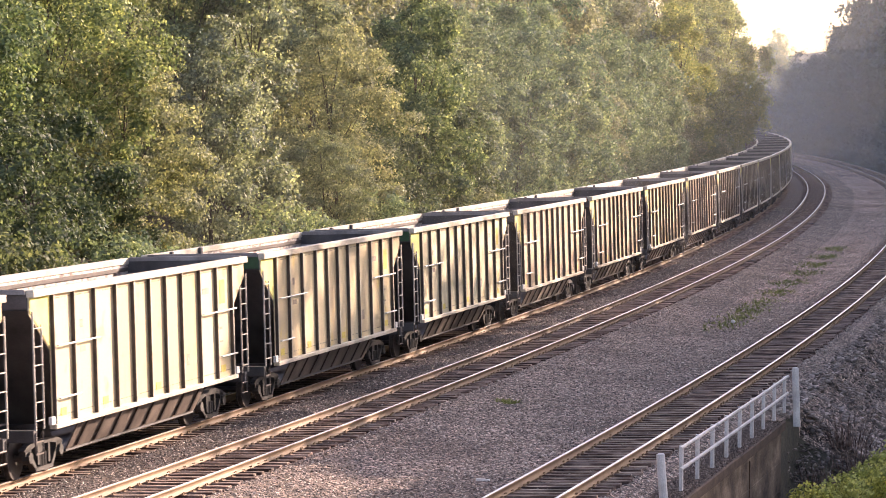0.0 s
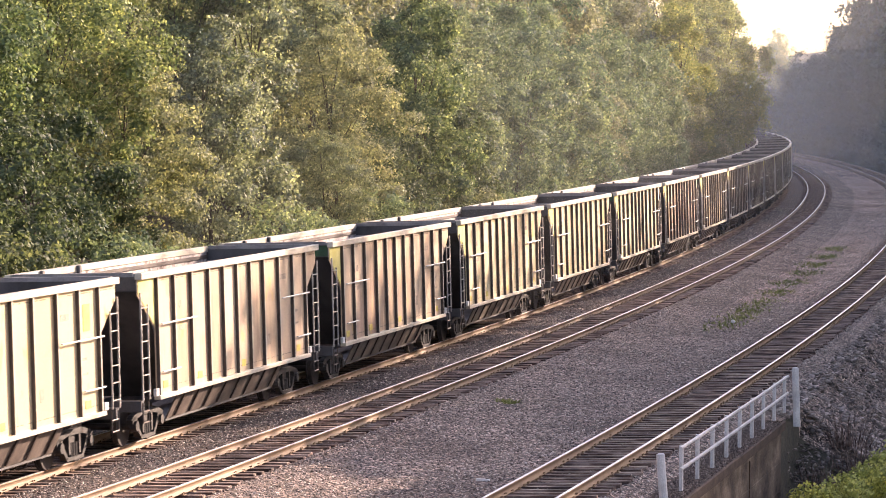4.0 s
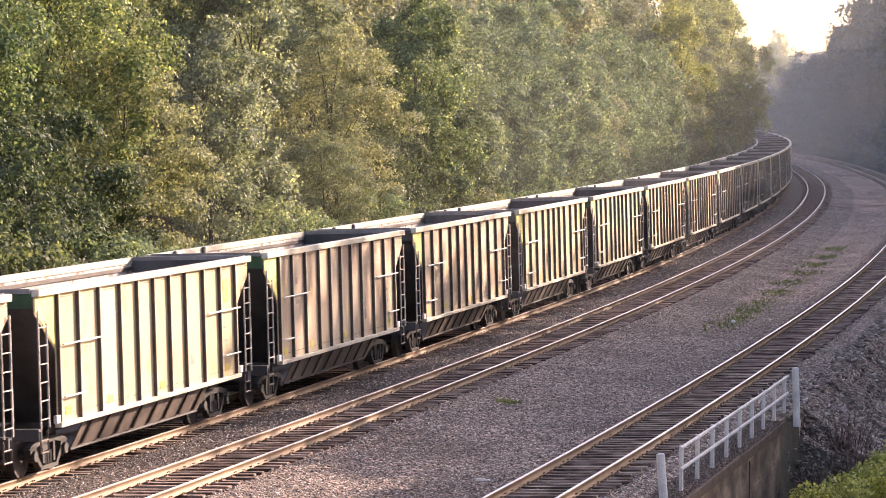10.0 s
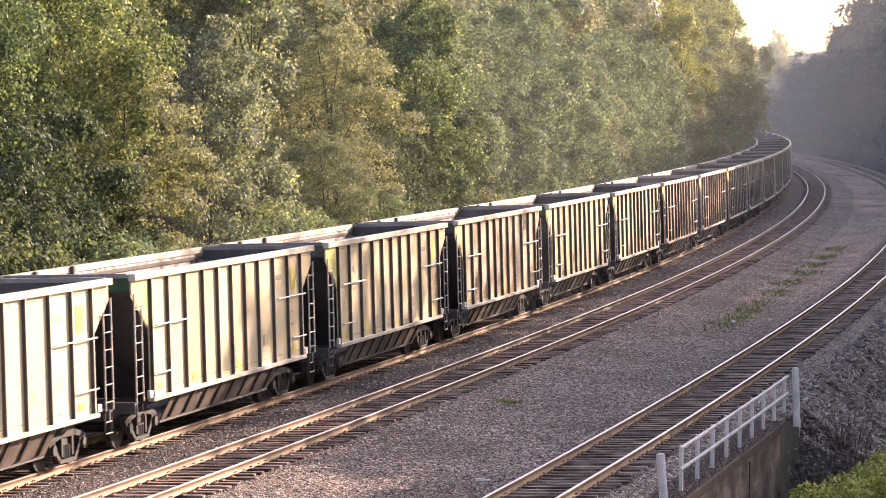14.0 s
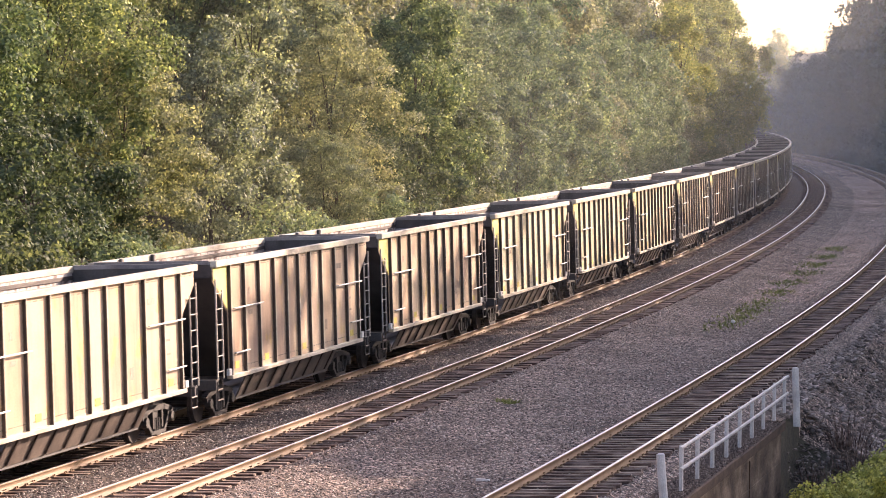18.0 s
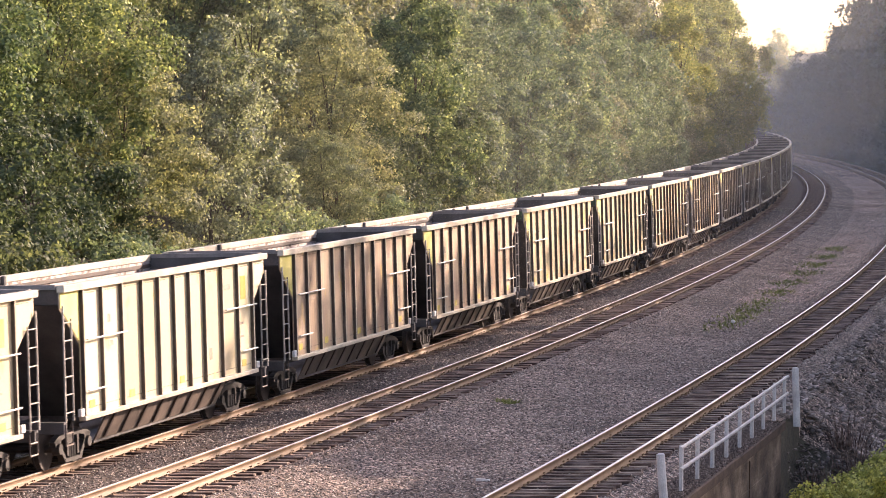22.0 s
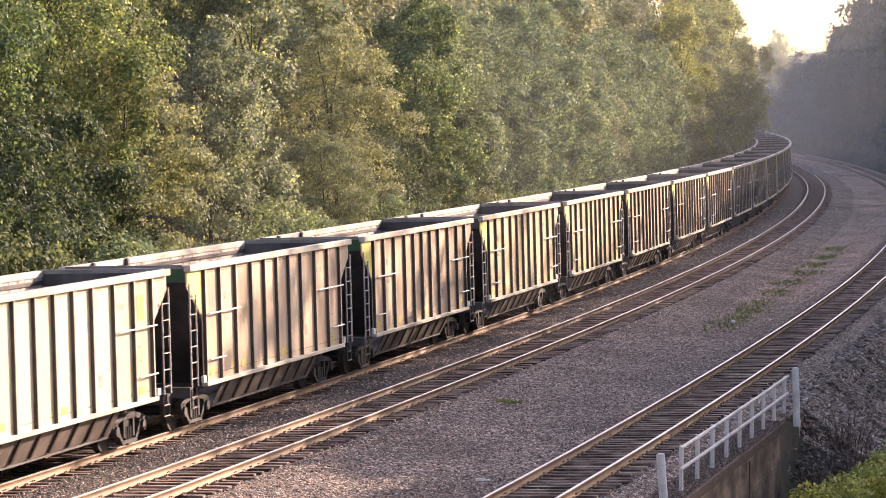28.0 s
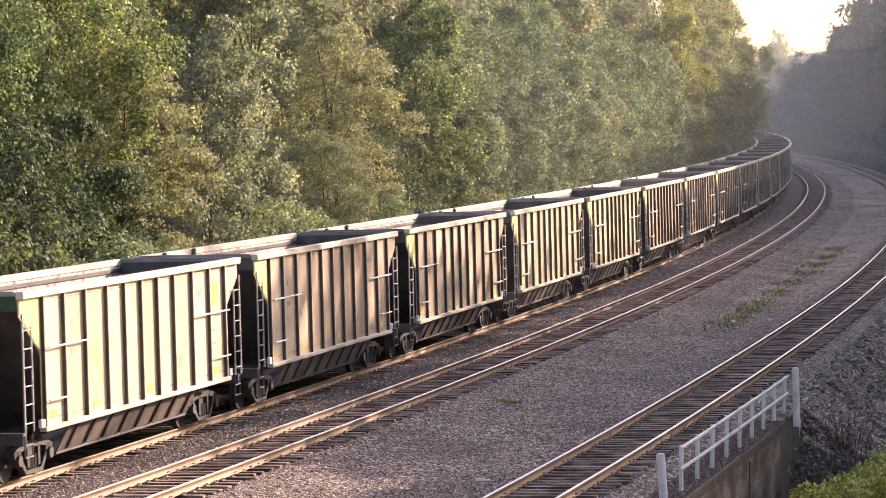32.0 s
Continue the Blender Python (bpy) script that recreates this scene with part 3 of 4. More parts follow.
def car_pose(s):
    a, b = Vector(spot(s - 5.7)), Vector(spot(s + 5.7))
    d = b - a
    return Matrix.Translation((a + b) / 2) @ Matrix.Rotation(math.atan2(d.y, d.x), 4, "Z") @ Matrix.Rotation(-math.atan(BANK), 4, "X")


def build_train():
    first = build_car()
    cars = [first] + [copy_thing(first, Matrix()) for _ in range(CARS - 1)]
    words = {"W": (WHITISH, "whitish cream open coal hopper car with yellow squares"), "C": (CREAM, "pale cream open coal hopper car with vertical ribs"), "S": (STAINED, "cream coal hopper car with brown dirt stains"),
             "B": (BROWN, "tan weathered coal hopper car with rusty brown streaks")}
    for i, c in enumerate(cars):
        m, label = words[KINDS[i % len(KINDS)]]
        c["label"] = label
        for o in c.children:
            if o.name.startswith("side_wall"):
                o.material_slots[0].link = "OBJECT"
                o.material_slots[0].material = m
            if o.name.startswith("end_panel") and i not in GREEN_ENDS:
                o.material_slots[0].link = "OBJECT"
                o.material_slots[0].material = GREY_END
                o["label"] = "grey-brown painted panel at the top of the end"
        if KINDS[i] in "SB":
            for o in [o for o in c.children if o.name.startswith("yellow_panel")]:
                bpy.data.objects.remove(o)
        s = 6.19 + CAR_STEP * (FIRST_CAR + i)
        c.matrix_basis = car_pose(s)
    return cars


train = build_train()


# ---- trees ----
def leaf_mesh(name, points, ups, size, rng, mat, droop=0.5):
    """Folded pointed leaves at points, turned about the outward ups."""
    n = len(points)
    nor = ups + rng.normal(0, 0.3, (n, 3))
    nor /= np.linalg.norm(nor, axis=1)[:, None] + 1e-6
    d = rng.normal(0, 1, (n, 3))
    d[:, 2] -= droop * 1.6
    d -= nor * (d * nor).sum(1)[:, None]
    d /= np.linalg.norm(d, axis=1)[:, None] + 1e-6
    side = np.cross(d, nor)
    ln = size * rng.uniform(0.7, 1.35, n)[:, None]
    wd = ln * 0.43
    v = np.empty((n, 4, 3))
    v[:, 0] = points
    v[:, 1] = points + d * ln * 0.5 + side * wd - nor * ln * 0.1
    v[:, 2] = points + d * ln
    v[:, 3] = points + d * ln * 0.5 - side * wd - nor * ln * 0.1
    f = np.empty((n * 2, 3), int)
    b = np.arange(n) * 4
    f[0::2] = np.stack([b, b + 1, b + 2], 1)
    f[1::2] = np.stack([b, b + 2, b + 3], 1)
    return numpy_mesh(name, v.reshape(-1, 3), f, mat)


def tree_meshes(seed, height, spread, low, leaves, size, mat, lobes=20, clumps=10, flat=0.75, feather=0.0):
    """Trunk with limbs, and a crown of leaf clumps round uneven lobes; feather flattens the clumps into sprays."""
    rng = np.random.default_rng(seed)
    bm = bmesh.new()
    lean = rng.normal(0, 0.04, 2)
    pts = [Vector((lean[0] * height * t * t * 3, lean[1] * height * t * t * 3, height * 0.84 * t)) for t in np.linspace(0, 1, 6)]
    for i in range(5):
        rod(bm, pts[i], pts[i + 1], height * 0.0095 * (1 - i * 0.17), height * 0.0095 * (1 - (i + 1) * 0.17), 7)
    centres, radii = [], []
    for i in range(lobes):
        t = low + (1 - low) * ((i + rng.uniform(0.1, 0.9)) / lobes)
        a = i * 2.4 + rng.uniform(-0.5, 0.5)
        bulge = math.sin(math.pi * min(1, max(0.12, (t - low) / (1.02 - low)) ** 0.75)) ** 0.6
        r = spread * bulge * rng.uniform(0.4, 0.78)
        c = np.array([math.cos(a) * r, math.sin(a) * r, height * (0.05 + 0.85 * t)])
        centres.append(c)
        radii.append(spread * rng.uniform(0.27, 0.47) * (0.62 + 0.38 * bulge))
        u = 5 * min(0.95, max(0.06, t * 0.8 - 0.08))
        base = pts[int(u)].lerp(pts[int(u) + 1], u % 1)
        elbow = base.lerp(Vector(c), 0.5) + Vector((0, 0, height * rng.uniform(-0.02, 0.03)))
        rod(bm, base, elbow, height * 0.002, height * 0.0013, 5)
        rod(bm, elbow, Vector(c), height * 0.0013, height * 0.0005, 5)
    trunk = mesh_of(bm, "trunk", BARK)
    centres, radii = np.array(centres), np.array(radii)
    # clumps sit on the lobes, mostly outwards and upwards
    m = lobes * clumps
    of = np.repeat(np.arange(lobes), clumps)
    out = centres * np.array([1, 1, 0])
    out /= np.linalg.norm(out, axis=1)[:, None] + 1e-6
    d = rng.normal(0, 1, (m, 3)) + out[of] * 0.55 + np.array([0, 0, 0.3])
    d /= np.linalg.norm(d, axis=1)[:, None]
    mid = centres[of] + d * (radii[of] * rng.uniform(0.55, 1.0, m))[:, None] * np.array([1, 1, flat])
    rad = radii[of] * rng.uniform(0.2, 0.46, m)
    # twigs of six leaves that face much the same way
    twigs = leaves // 6
    which = rng.choice(m, twigs, p=rad ** 1.8 / (rad ** 1.8).sum())
    e = rng.normal(0, 1, (twigs, 3)) + d[which] * 0.8 + np.array([0, 0, 0.25])
    e /= np.linalg.norm(e, axis=1)[:, None]
    wide = np.array([1 + 0.55 * feather, 1 + 0.55 * feather, 1 - 0.6 * feather])
    tips = mid[which] + e * (rad[which] * np.clip(rng.normal(0.9, 0.19, twigs), 0.1, 1.5))[:, None] * wide
    inner = rng.random(twigs) < 0.13
    deep = centres[of[which]] * np.array([0.7, 0.7, 1.0]) + rng.normal(0, 0.45, (twigs, 3)) * radii[of[which]][:, None]
    tips[inner] = deep[inner]
    pts3 = np.repeat(tips, 6, 0) + rng.normal(0, size * 0.95, (twigs * 6, 3)) * np.array([1, 1, 0.8])
    pts3[:, 2] = np.maximum(pts3[:, 2], 0.05)
    ups = np.repeat(e + np.array([0, 0, 0.3]) + rng.normal(0, 0.45, (twigs, 3)), 6, 0)
    crown = leaf_mesh("crown", pts3, ups, size, rng, mat)
    return trunk, crown


def plant(kind, s, off, spin, scale, z=None, name="tree", label="", category="tree", group="trackside woods"):
    trunk, crown = kind
    t = thing(name, label, category, group)
    part("trunk", trunk, None, t)
    part("crown", crown, None, t)
    z = ground_z(s, off) - 0.1 if z is None else z
    t.matrix_basis = Matrix.Translation(spot(s, off, z)) @ Matrix.Rotation(spin, 4, "Z") @ Matrix.Scale(scale, 4)
    return t


def build_woods():
    rng = random.Random(5)
    near = [tree_meshes(110 + i, 11.0, 3.4, 0.06, 22000, 0.125, m, 16) for i, m in enumerate((LEAF_GREEN, LEAF_OLIVE, LEAF_GREEN, LEAF_GREEN, LEAF_GOLD))]
    bush = [tree_meshes(30 + i, 4.6, 2.3, 0.0, 6500, 0.105, m, 14) for i, m in enumerate((LEAF_OLIVE, LEAF_GREEN, LEAF_GREEN))]
    far = [tree_meshes(50 + i, 13.0, 4.0, 0.05, 18000, 0.16, m, 18, 9) for i, m in enumerate((LEAF_OLIVE, LEAF_GREEN, LEAF_OLIVE, LEAF_GREEN))]
    mid = [tree_meshes(40 + i, 11.0, 3.5, 0.06, 8500, 0.165, m) for i, m in enumerate((LEAF_GREEN, LEAF_OLIVE))]
    coarse = [tree_meshes(56 + i, 13.0, 4.0, 0.1, 4200, 0.25, m) for i, m in enumerate((LEAF_OLIVE, LEAF_GREEN))]
    words = {LEAF_GREEN.name: "green leafy tree on the bank beside the track", LEAF_OLIVE.name: "olive green leafy tree on the wooded bank", LEAF_GOLD.name: "tree with yellowing autumn leaves on the bank"}

    def row(kinds, s0, s1, step, off, jitter, lo, hi, name="tree"):
        s = s0
        while s < s1:
            k = rng.choice(kinds)
            w = words[k[1].materials[0].name]
            if name == "shrub":
                w = w.replace("tree", "shrub")
            plant(k, s + rng.uniform(-1, 1), off + rng.uniform(-jitter, jitter), rng.uniform(0, 6.28), rng.uniform(lo, hi), name=name, label=w, category=name)
            s += step * rng.uniform(0.8, 1.2)

    shade = [tree_meshes(36 + i, 4.6, 2.3, 0.0, 6500, 0.12, LEAF_DEEP_SHADE, 14) for i in range(2)]
    words[LEAF_DEEP_SHADE.name] = "deep green leafy tree in the shade of the bank"
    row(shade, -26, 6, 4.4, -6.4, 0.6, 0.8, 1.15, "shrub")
    row(bush, 9, 90, 4.4, -6.4, 0.6, 0.7, 1.15, "shrub")
    row(near, 76, 97, 6.6, -10.0, 1.5, 0.9, 1.25)
    maple = tree_meshes(130, 14.5, 4.2, 0.42, 38000, 0.118, LEAF_MAPLE, 20)
    deep = tree_meshes(131, 8.0, 3.2, 0.0, 18000, 0.13, LEAF_DEEP_SHADE, 15)
    ferny = tree_meshes(132, 10.0, 3.0, 0.18, 34000, 0.10, LEAF_FERNY, 20, 9, 0.65, 0.8)
    fans = tree_meshes(133, 11.6, 3.2, 0.25, 34000, 0.10, LEAF_FERNY, 22, 9, 0.6, 0.9)
    column = tree_meshes(134, 14.0, 2.5, 0.05, 22000, 0.145, LEAF_TAN, 24, 9)
    green = tree_meshes(135, 13.5, 2.9, 0.2, 24000, 0.135, LEAF_MAPLE, 16)
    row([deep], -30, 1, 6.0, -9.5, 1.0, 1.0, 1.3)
    say = {"maple": "tall green maple tree with sunlit leaf clusters", "deep": "deep green tree coloured as shaded by a taller maple", "ferny": "domed olive tree with fine feathery leaves",
           "column": "tall narrow tree with pale grey-green leaves", "green": "bright green leafy tree on the bank"}
    for kind, key, s, off, spin, size in (
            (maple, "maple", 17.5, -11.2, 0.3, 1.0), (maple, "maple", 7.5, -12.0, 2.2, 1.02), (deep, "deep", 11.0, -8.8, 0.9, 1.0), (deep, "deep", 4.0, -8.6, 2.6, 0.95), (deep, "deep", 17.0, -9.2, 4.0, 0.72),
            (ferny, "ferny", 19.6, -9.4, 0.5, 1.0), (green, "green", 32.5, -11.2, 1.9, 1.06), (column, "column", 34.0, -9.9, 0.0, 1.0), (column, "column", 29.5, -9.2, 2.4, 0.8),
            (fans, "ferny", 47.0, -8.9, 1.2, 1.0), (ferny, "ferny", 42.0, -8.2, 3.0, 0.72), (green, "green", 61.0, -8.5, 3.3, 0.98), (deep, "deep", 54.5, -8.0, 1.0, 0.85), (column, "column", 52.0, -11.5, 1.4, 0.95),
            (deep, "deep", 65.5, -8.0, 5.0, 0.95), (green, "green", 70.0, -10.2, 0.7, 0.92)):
        plant(kind, s, off, spin, size, label=say[key], category="tree")
    row(mid, -20, 60, 8.5, -16.5, 1.5, 1.2, 1.5)
    row(far, 55, 95, 7.0, -16.5, 1.5, 1.1, 1.4)
    row(far, 95, 190, 7.0, -8.6, 1.2, 0.75, 1.05)
    row(far, 195, 250, 7.0, -9.5, 0.8, 0.75, 1.05)
    row(far, 90, 230, 8.5, -15, 1.5, 1.1, 1.45)
    row(coarse, 230, 340, 9.0, -15, 1.5, 1.1, 1.45)
    row(mid, -10, 80, 13.0, -23, 2.0, 1.6, 1.9)
    row(coarse, 80, 350, 13.0, -23, 2.5, 1.3, 1.7)
    row(bush, 180, 290, 3.8, -5.4, 0.25, 1.15, 1.35, "shrub")
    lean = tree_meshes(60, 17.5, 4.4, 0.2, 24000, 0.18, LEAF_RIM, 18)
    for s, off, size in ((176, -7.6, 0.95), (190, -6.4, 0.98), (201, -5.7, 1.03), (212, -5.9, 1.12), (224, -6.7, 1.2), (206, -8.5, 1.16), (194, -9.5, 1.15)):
        plant(lean, s, off, s * 0.7, size, label="tall tree leaning over the line, leaves coloured backlit yellow-green", category="tree")
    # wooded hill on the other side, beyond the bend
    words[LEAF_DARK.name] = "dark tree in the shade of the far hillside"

    def slope(s0, s1, step, off, peak):
        s = s0
        while s < s1:
            size = peak * float(np.interp(s, [300, 350, 420, 480, 520], [1.5, 1.4, 1.0, 0.62, 0.4])) * rng.uniform(0.85, 1.1)
            plant(rng.choice(dark), s, off + rng.uniform(-1, 1), rng.uniform(0, 6.28), size, label=words[LEAF_DARK.name], category="tree", group="hillside woods")
            s += step * rng.uniform(0.8, 1.2)

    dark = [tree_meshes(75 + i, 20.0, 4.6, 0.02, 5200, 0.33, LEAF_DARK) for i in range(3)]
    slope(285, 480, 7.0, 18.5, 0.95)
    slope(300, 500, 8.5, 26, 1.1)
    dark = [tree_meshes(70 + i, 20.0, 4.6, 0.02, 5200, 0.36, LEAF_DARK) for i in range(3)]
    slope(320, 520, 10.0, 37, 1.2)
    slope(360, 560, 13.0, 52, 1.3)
    # pale trees on the ridge far behind
    for i in range(22):
        s = 590 + 23 * (i % 5)
        plant(far[i % 4], s, 27 + i * 1.1, i * 1.1, 0.55 + 0.5 * rng.random(), label="pale tree in the mist on a far ridge", category="tree", group="ridge trees")
    for i in range(16):
        plant(coarse[i % 2], 700 + 14 * (i % 4), 24 + i * 2.3, i * 0.9, 0.6 + 0.4 * rng.random(), label="pale tree in the mist on a far ridge", category="tree", group="ridge trees")
    # woods along the valley on the sunny side, out of view, added to shade the line
    open_crown = [tree_meshes(80 + i, 12.0, 4.0, 0.05, 1500, 0.42, LEAF_GREEN) for i in range(2)]
    low = [tree_meshes(84 + i, 12.0, 4.0, 0.05, 5000, 0.46, LEAF_GREEN) for i in range(2)]
    row(low, 16.0, 20, 6.0, 31, 0.5, 1.4, 1.5)
    row(low, 27.5, 35, 6.0, 31, 0.5, 1.56, 1.64)
    row(open_crown, 35, 150, 5.0, 31, 1.0, 1.66, 1.78)
    thin_crown = [tree_meshes(88 + i, 12.0, 4.0, 0.2, 480, 0.42, LEAF_GREEN) for i in range(2)]
    mid_crown = [tree_meshes(86 + i, 12.0, 4.0, 0.2, 400, 0.32, LEAF_GREEN) for i in range(2)]
    row(mid_crown, 53, 79, 4.6, 34.5, 1.0, 2.3, 2.5)
    row(thin_crown, 80, 132, 5.5, 34.5, 1.0, 1.95, 2.1)
    row(mid_crown, 132, 160, 5.5, 34.5, 1.0, 1.95, 2.1)
    row(open_crown, 70, 150, 6.5, 37, 1.5, 1.7, 1.9)
    half = [tree_meshes(92 + i, 12.0, 3.0, 0.05, 1500, 0.38, LEAF_GREEN) for i in range(2)]
    row(half, 46, 54, 4.2, 31, 0.4, 2.02, 2.12)
    row(low, 150, 320, 7.0, 33, 1.5, 1.95, 2.3)


build_woods()


# ---- translucent white sheets that stand in for mist and haze along the valley ----
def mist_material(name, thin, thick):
    """See-through white for the mist sheets: wisps that thin out upwards."""
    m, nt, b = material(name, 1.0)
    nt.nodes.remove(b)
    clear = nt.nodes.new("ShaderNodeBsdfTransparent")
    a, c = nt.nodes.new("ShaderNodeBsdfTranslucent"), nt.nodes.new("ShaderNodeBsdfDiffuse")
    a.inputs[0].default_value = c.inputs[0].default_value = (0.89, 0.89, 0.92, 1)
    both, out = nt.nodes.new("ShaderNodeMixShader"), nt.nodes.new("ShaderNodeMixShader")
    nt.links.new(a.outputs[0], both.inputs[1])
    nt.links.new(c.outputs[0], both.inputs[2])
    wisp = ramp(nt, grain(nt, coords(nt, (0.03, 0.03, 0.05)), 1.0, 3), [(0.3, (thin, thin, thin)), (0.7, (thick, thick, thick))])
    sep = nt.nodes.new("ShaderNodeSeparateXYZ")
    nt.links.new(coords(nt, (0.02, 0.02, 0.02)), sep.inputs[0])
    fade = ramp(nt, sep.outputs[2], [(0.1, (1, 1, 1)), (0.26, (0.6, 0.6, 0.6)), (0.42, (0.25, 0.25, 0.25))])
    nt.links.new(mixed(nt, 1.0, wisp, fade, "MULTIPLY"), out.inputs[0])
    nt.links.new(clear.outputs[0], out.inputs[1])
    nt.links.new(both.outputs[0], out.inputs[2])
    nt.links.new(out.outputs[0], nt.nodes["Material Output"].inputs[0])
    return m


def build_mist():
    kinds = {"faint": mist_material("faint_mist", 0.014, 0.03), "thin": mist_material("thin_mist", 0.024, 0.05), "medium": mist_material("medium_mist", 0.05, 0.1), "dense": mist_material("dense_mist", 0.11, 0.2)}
    bank = thing("mist", "upright translucent white sheets standing in for valley mist and haze", "mist", kind="stuff")
    # each sheet pales what stands behind it; the near ones lift the darks
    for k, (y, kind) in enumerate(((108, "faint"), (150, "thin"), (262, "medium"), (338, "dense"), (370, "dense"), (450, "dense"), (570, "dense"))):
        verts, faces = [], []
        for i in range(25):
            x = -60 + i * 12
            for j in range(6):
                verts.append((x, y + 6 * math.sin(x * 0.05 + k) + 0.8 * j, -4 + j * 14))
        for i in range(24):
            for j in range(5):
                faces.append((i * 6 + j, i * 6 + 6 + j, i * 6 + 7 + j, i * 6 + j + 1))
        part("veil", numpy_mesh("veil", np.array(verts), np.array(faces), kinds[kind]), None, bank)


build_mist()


# ---- culvert with its railing beside the third track ----
def build_culvert():
    o = 13.95
    wall = thing("culvert_wall", "stained old concrete culvert headwall under the track", "wall", kind="structure")
    part("wall_face", boxes((-13, 7.1, -0.1, 0.2, -3.0, -0.68), bevel=0.02), CONCRETE, wall)
    part("coping", boxes((-13, 7.3, -0.2, 0.2, -0.68, -0.43), bevel=0.03), BEAM, wall, "dark weathered coping beam")
    for z in (-1.5, -2.25):
        part("joint_ridge", boxes((-13, 7.1, -0.112, -0.09, z - 0.02, z + 0.02), bevel=0.006), CONCRETE, wall)
    part("drain_strip", boxes((1.0, 1.12, -0.125, -0.09, -3.0, -0.8), bevel=0.01), BEAM, wall, "rusty vertical strip on the wall")
    wall.matrix_basis = at_line(-3.0, o) @ pose(0, 0, 0)
    rail = thing("railing", "pale pipe railing with two bars on the culvert", "railing")
    posts = [-11.6 + 17.2 * i / 8 for i in range(9)]
    for i, s in enumerate(posts):
        q = part("post", boxes((-0.06, 0.06, -0.04, 0.04, 0, 0.98), bevel=0.008), PIPE, rail)
        q.matrix_basis = at_line(s, o, -0.36)
    for z in (0.95, 0.5):
        bm = bmesh.new()
        ends = [-12.0] + posts[1:-1] + [5.9]
        for a, b in zip(ends[:-1], ends[1:]):
            rod(bm, spot(a, o + 0.05, z - 0.36), spot(b, o + 0.05, z - 0.36), 0.038, sides=8)
        part("bar", bm, PIPE, rail)
    for s, oo, base, lean in ((-13.25, 13.88, -0.56, -4.5), (5.4, 14.3, -0.3, -2.0)):
        p = thing("marker_post", "stout round white post at the end of the railing", "post", "white end posts")
        bm = bmesh.new()
        rod(bm, (0, 0, -0.4), (0, 0, 1.16), 0.094, 0.09, 14)
        part("shaft", bm, PIPE, p)
        bm = bmesh.new()
        bmesh.ops.create_uvsphere(bm, u_segments=14, v_segments=6, radius=0.092, matrix=Matrix.Translation((0, 0, 1.15)) @ Matrix.Diagonal((1, 1, 0.4, 1)))
        part("cap", bm, PIPE, p)
        p.matrix_basis = Matrix.Translation(spot(s, oo, base)) @ pose(0, 0, 0, 0, lean, 0)


build_culvert()
track("track_1", 0.0, 0.0, -20, 110)
track("track_2", OFF_B, Z_B, -24, 300)
track("track_3", OFF_C, Z_C, -22, 300)


# ---- loose stones, rocks, weeds ----
def stones(name, label, count, seed, place, low, high, mat, flat=0.7, lie=False):
    """Rough eight-sided stones; place(rng) gives s, offset and ground height."""
    rng = np.random.default_rng(seed)
    base = np.array([(1, 0, 0), (-1, 0, 0), (0, 1, 0), (0, -1, 0), (0, 0, 1), (0, 0, -1)], float)
    tri = np.array([(0, 2, 4), (2, 1, 4), (1, 3, 4), (3, 0, 4), (2, 0, 5), (1, 2, 5), (3, 1, 5), (0, 3, 5)])
    s, off, z = place(rng, count)
    r = low + (high - low) * rng.random(count) ** 1.5
    a = np.interp(s, LINE_S, LINE_A)
    c = np.stack([np.interp(s, LINE_S, LINE_X) + np.sin(a) * off, np.interp(s, LINE_S, LINE_Y) - np.cos(a) * off, z], 1)
    q = rng.normal(0, 1, (count, 4))
    if lie:
        yaw = rng.uniform(0, math.pi, count)
        q = np.stack([np.cos(yaw), rng.normal(0, 0.2, count), rng.normal(0, 0.2, count), np.sin(yaw)], 1)
    q /= np.linalg.norm(q, axis=1)[:, None]
    w, x, y, zz = q.T
    rot = np.stack([np.stack([1 - 2 * (y * y + zz * zz), 2 * (x * y - zz * w), 2 * (x * zz + y * w)], 1),
                    np.stack([2 * (x * y + zz * w), 1 - 2 * (x * x + zz * zz), 2 * (y * zz - x * w)], 1),
                    np.stack([2 * (x * zz - y * w), 2 * (y * zz + x * w), 1 - 2 * (x * x + y * y)], 1)], 1)
    v = base[None] * rng.uniform(0.55, 1.25, (count, 6, 1)) * np.array([1.0, 0.8, flat])
    v = np.einsum("nij,nkj->nki", rot, v) * r[:, None, None] + c[:, None]
    f = (tri[None] + (np.arange(count) * 6)[:, None, None]).reshape(-1, 3)
    return thing(name, label, "stones", kind="stuff", data=numpy_mesh(name, v.reshape(-1, 3), f, mat))


def on_beds(rng, n):
    s = -32 + 190 * rng.random(n) ** 1.7
    off = np.where(rng.random(n) < 0.2, rng.uniform(1.1, 2.6, n), np.where(rng.random(n) < 0.8, rng.uniform(5.1, 10.3, n), rng.uniform(12.6, 13.7, n)))
    return s, off, np.interp(off, RISE_O, RISE_Z) + rng.uniform(-0.012, 0.01, n)


def in_beds(rng, n):
    s = -32 + 150 * rng.random(n) ** 1.5
    bed = rng.choice([OFF_B, OFF_C, 0.0], n)
    off = bed + rng.uniform(-1.45, 1.45, n)
    return s, off, np.interp(off, RISE_O, RISE_Z) + rng.uniform(-0.01, 0.025, n)


def on_bank(rng, n):
    s = 6.5 + 120 * rng.random(n) ** 1.8
    off = 13.4 + 5.0 * rng.random(n) ** 1.3
    return s, off, np.array([ground_z(a, b) for a, b in zip(s, off)])


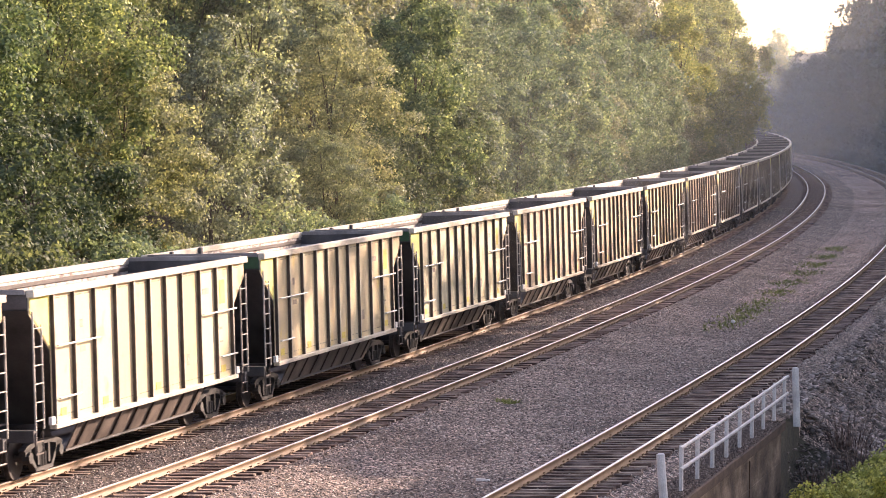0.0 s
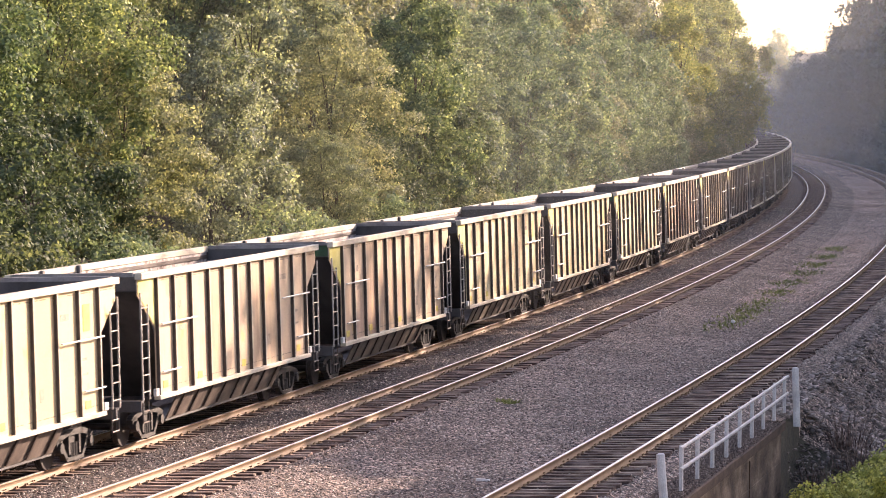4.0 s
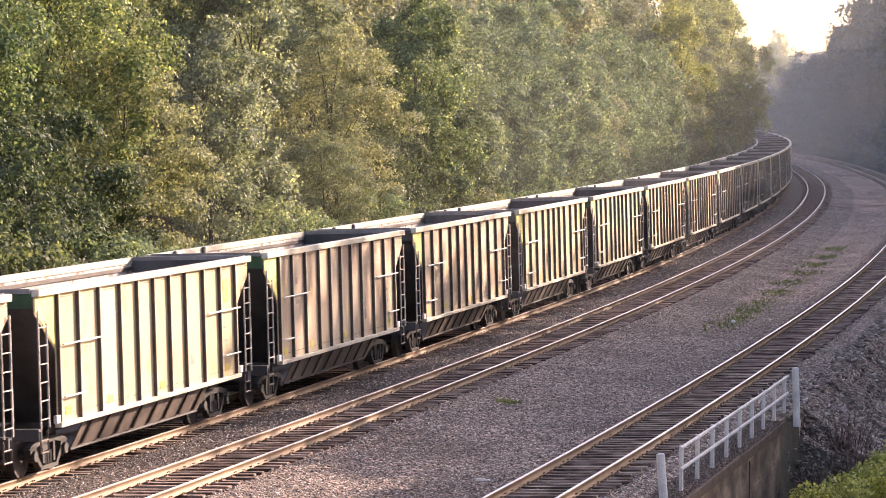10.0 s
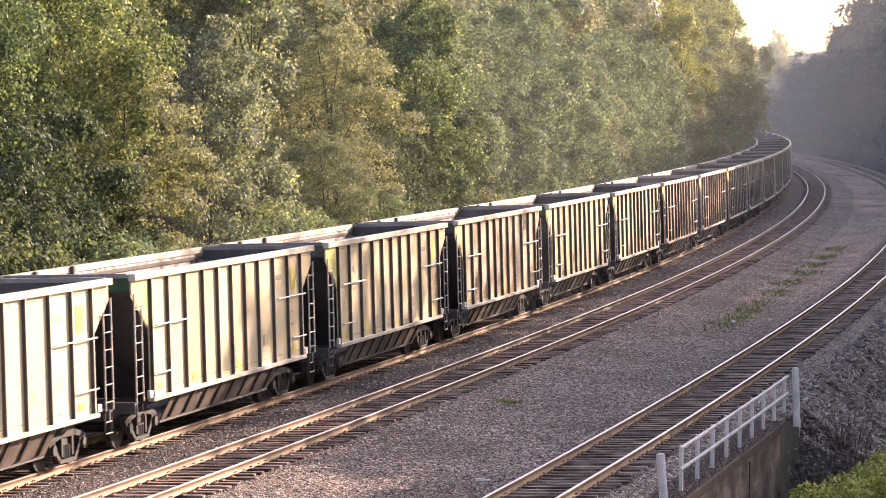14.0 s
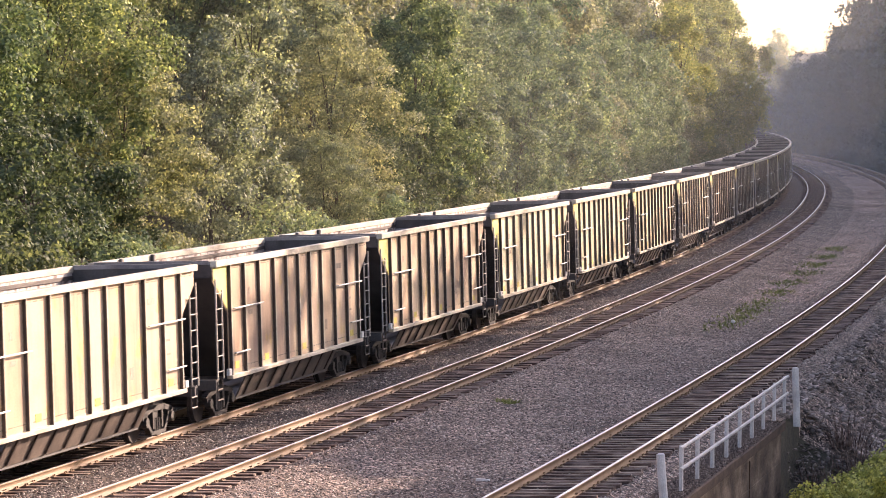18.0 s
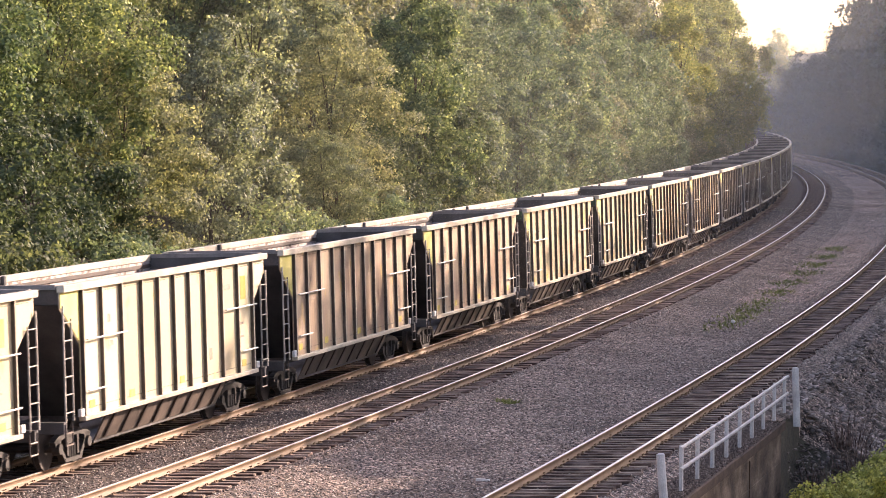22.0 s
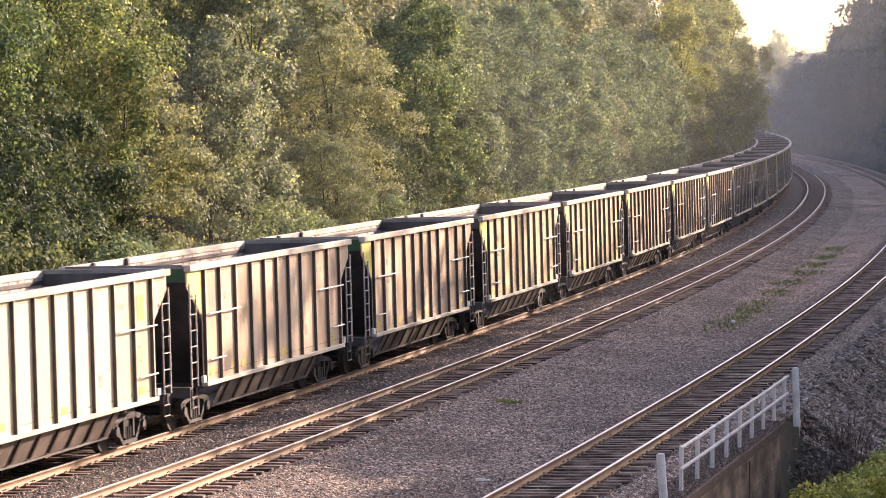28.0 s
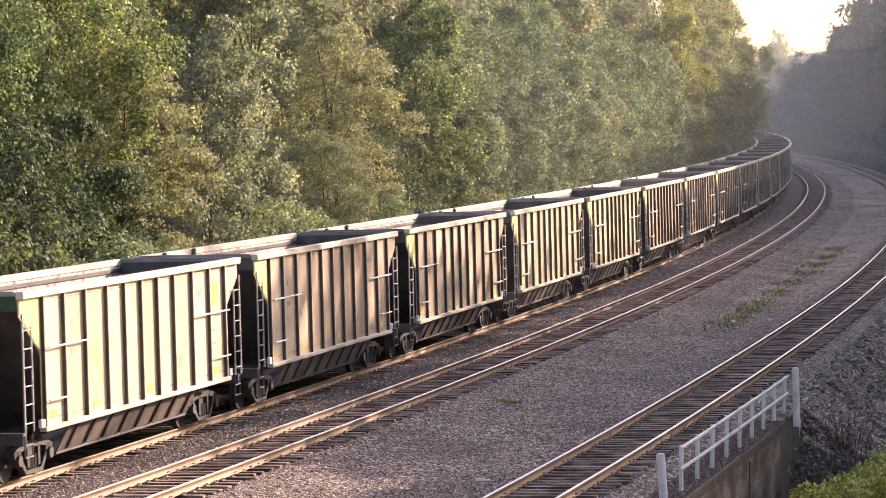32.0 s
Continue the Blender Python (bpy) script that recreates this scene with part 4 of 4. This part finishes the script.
def on_coping(rng, n):
    s, off = rng.uniform(-16, 3.9, n), 14.13 - 0.75 * rng.random(n) ** 0.8
    return s, off, -0.42 + rng.uniform(-0.01, 0.03, n)


def in_pit(rng, n):
    s, off = rng.uniform(-12, 9, n), rng.uniform(14.6, 20, n)
    return s, off, np.array([ground_z(a, b) for a, b in zip(s, off)])


def build_details():
    stones("ballast_stones", "loose grey crushed stones over the ballast", 90000, 1, on_beds, 0.022, 0.052, STONE, 0.6, True)
    stones("bed_stones", "grey stones between the ties", 22000, 2, in_beds, 0.02, 0.045, BED_STONE)
    stones("bank_rocks", "broken grey rocks on the bank slope", 17000, 3, on_bank, 0.03, 0.18, BROKEN, 0.32, True)
    stones("coping_ballast", "loose ballast stones along the culvert coping", 7000, 6, on_coping, 0.02, 0.045, BED_STONE)
    stones("pit_rocks", "dark rocks in the culvert hollow", 900, 4, in_pit, 0.04, 0.14, BROKEN, 0.45, True)
    rng = np.random.default_rng(9)
    bush = [tree_meshes(90 + i, 2.3, 1.25, 0.0, 4200, 0.115, LEAF_SHRUB, 16, 7, 0.8, 0.7) for i in range(2)]
    for i, (s, off, size) in enumerate(((1.5, 16.6, 0.8), (3.2, 17.3, 1.0), (5.6, 18.0, 1.1), (4.2, 16.2, 0.65), (7.6, 19.2, 1.0), (0.0, 17.4, 0.9), (-2.6, 15.7, 0.72), (-1.0, 16.2, 0.8))):
        plant(bush[i % 2], s, off, i * 1.3, size, name="shrub", label="yellow-green leafy shrub in the hollow by the culvert", category="shrub", group="hollow shrubs")
    # dry brush at the foot of the white post
    for s, off in ((7.2, 14.9), (8.6, 15.6), (9.8, 15.2)):
        n = 170
        pts = rng.normal(0, 1, (n, 3)) * (0.28, 0.28, 0.0)
        tips = pts * 1.5 + np.stack([np.zeros(n), np.zeros(n), rng.uniform(0.5, 1.25, n)], 1) + rng.normal(0, 0.12, (n, 3))
        w = rng.normal(0, 0.008, (n, 3))
        v = np.stack([pts - w, pts + w, tips], 1).reshape(-1, 3)
        o = thing("dry_brush", "dry brown brush stems beside the white post", "brush", "dry brush", data=numpy_mesh("dry_brush", v, np.arange(n * 3).reshape(n, 3), TIE))
        o.location = spot(s, off, ground_z(s, off))
    # weeds along the strip between the tracks
    for s, off, n in ((5, 6.5, 60), (36.5, 8.4, 120), (41, 8.3, 160), (45, 8.25, 160), (50, 8.2, 140), (57, 8.1, 140), (64, 8.0, 160), (72, 8.0, 160), (80, 7.9, 200), (88, 7.9, 200), (97, 7.8, 160)):
        sp = 1.5 if n > 100 else 0.13
        n = int(n * 1.7)
        pts = np.stack([rng.normal(0, sp, n), rng.normal(0, min(0.42, sp), n), np.zeros(n)], 1)
        tips = pts + np.stack([rng.normal(0, 0.09, n), rng.normal(0, 0.09, n), rng.uniform(0.04, 0.15, n)], 1)
        w = rng.normal(0, 0.026, (n, 3)) * (1, 1, 0)
        v = np.stack([pts - w, pts + w, tips], 1).reshape(-1, 3)
        o = thing("weed_patch", "low green weeds in the ballast between the tracks", "weeds", "weed patches", kind="stuff", data=numpy_mesh("weed_patch", v, np.arange(n * 3).reshape(n, 3), GRASS))
        o.matrix_basis = at_line(s, off, float(np.interp(off, RISE_O, RISE_Z)) - 0.01)
    bm = bmesh.new()
    bmesh.ops.create_icosphere(bm, subdivisions=2, radius=0.09)
    for v in bm.verts:
        v.co *= 1 + 0.25 * noise.noise(v.co * 9)
    thing("white_stone", "single white stone lying on the ballast", "stone", data=mesh_of(bm, "white_stone", WHITE)).location = spot(38, 8.37, -0.26)
    bm = bmesh.new()
    box(bm, -0.16, 0.16, -0.04, 0.04, 0, 0.05)
    thing("white_chip", "pale flat chip of stone on the ballast", "stone", data=mesh_of(bm, "white_chip", WHITE)).matrix_basis = at_line(-12, 9.7, -0.25, 1.2)


build_details()


def motions():
    """The train comes down the line at 81 km/h, its speed wavering a little."""
    when = (0, 2, 3, 6, 7, 8, 9, 11, 12, 14, 17, 25, 27, 28, 29, 30, 32)
    ahead = (-0.08, -0.16, -0.27, 0.33, 0.39, 0.34, 0.22, 0.2, 0.12, -0.03, -0.02, -0.02, 0.03, 0.1, 0.1, 0.2, 0.3)
    for i, c in enumerate(train):
        s0 = 6.19 + CAR_STEP * (FIRST_CAR + i)
        walk(c, [(t, car_pose(s0 - 22.592 * t - 0.00597 * t * t + float(np.interp(t, when, ahead)))) for t in range(33)])


motions()
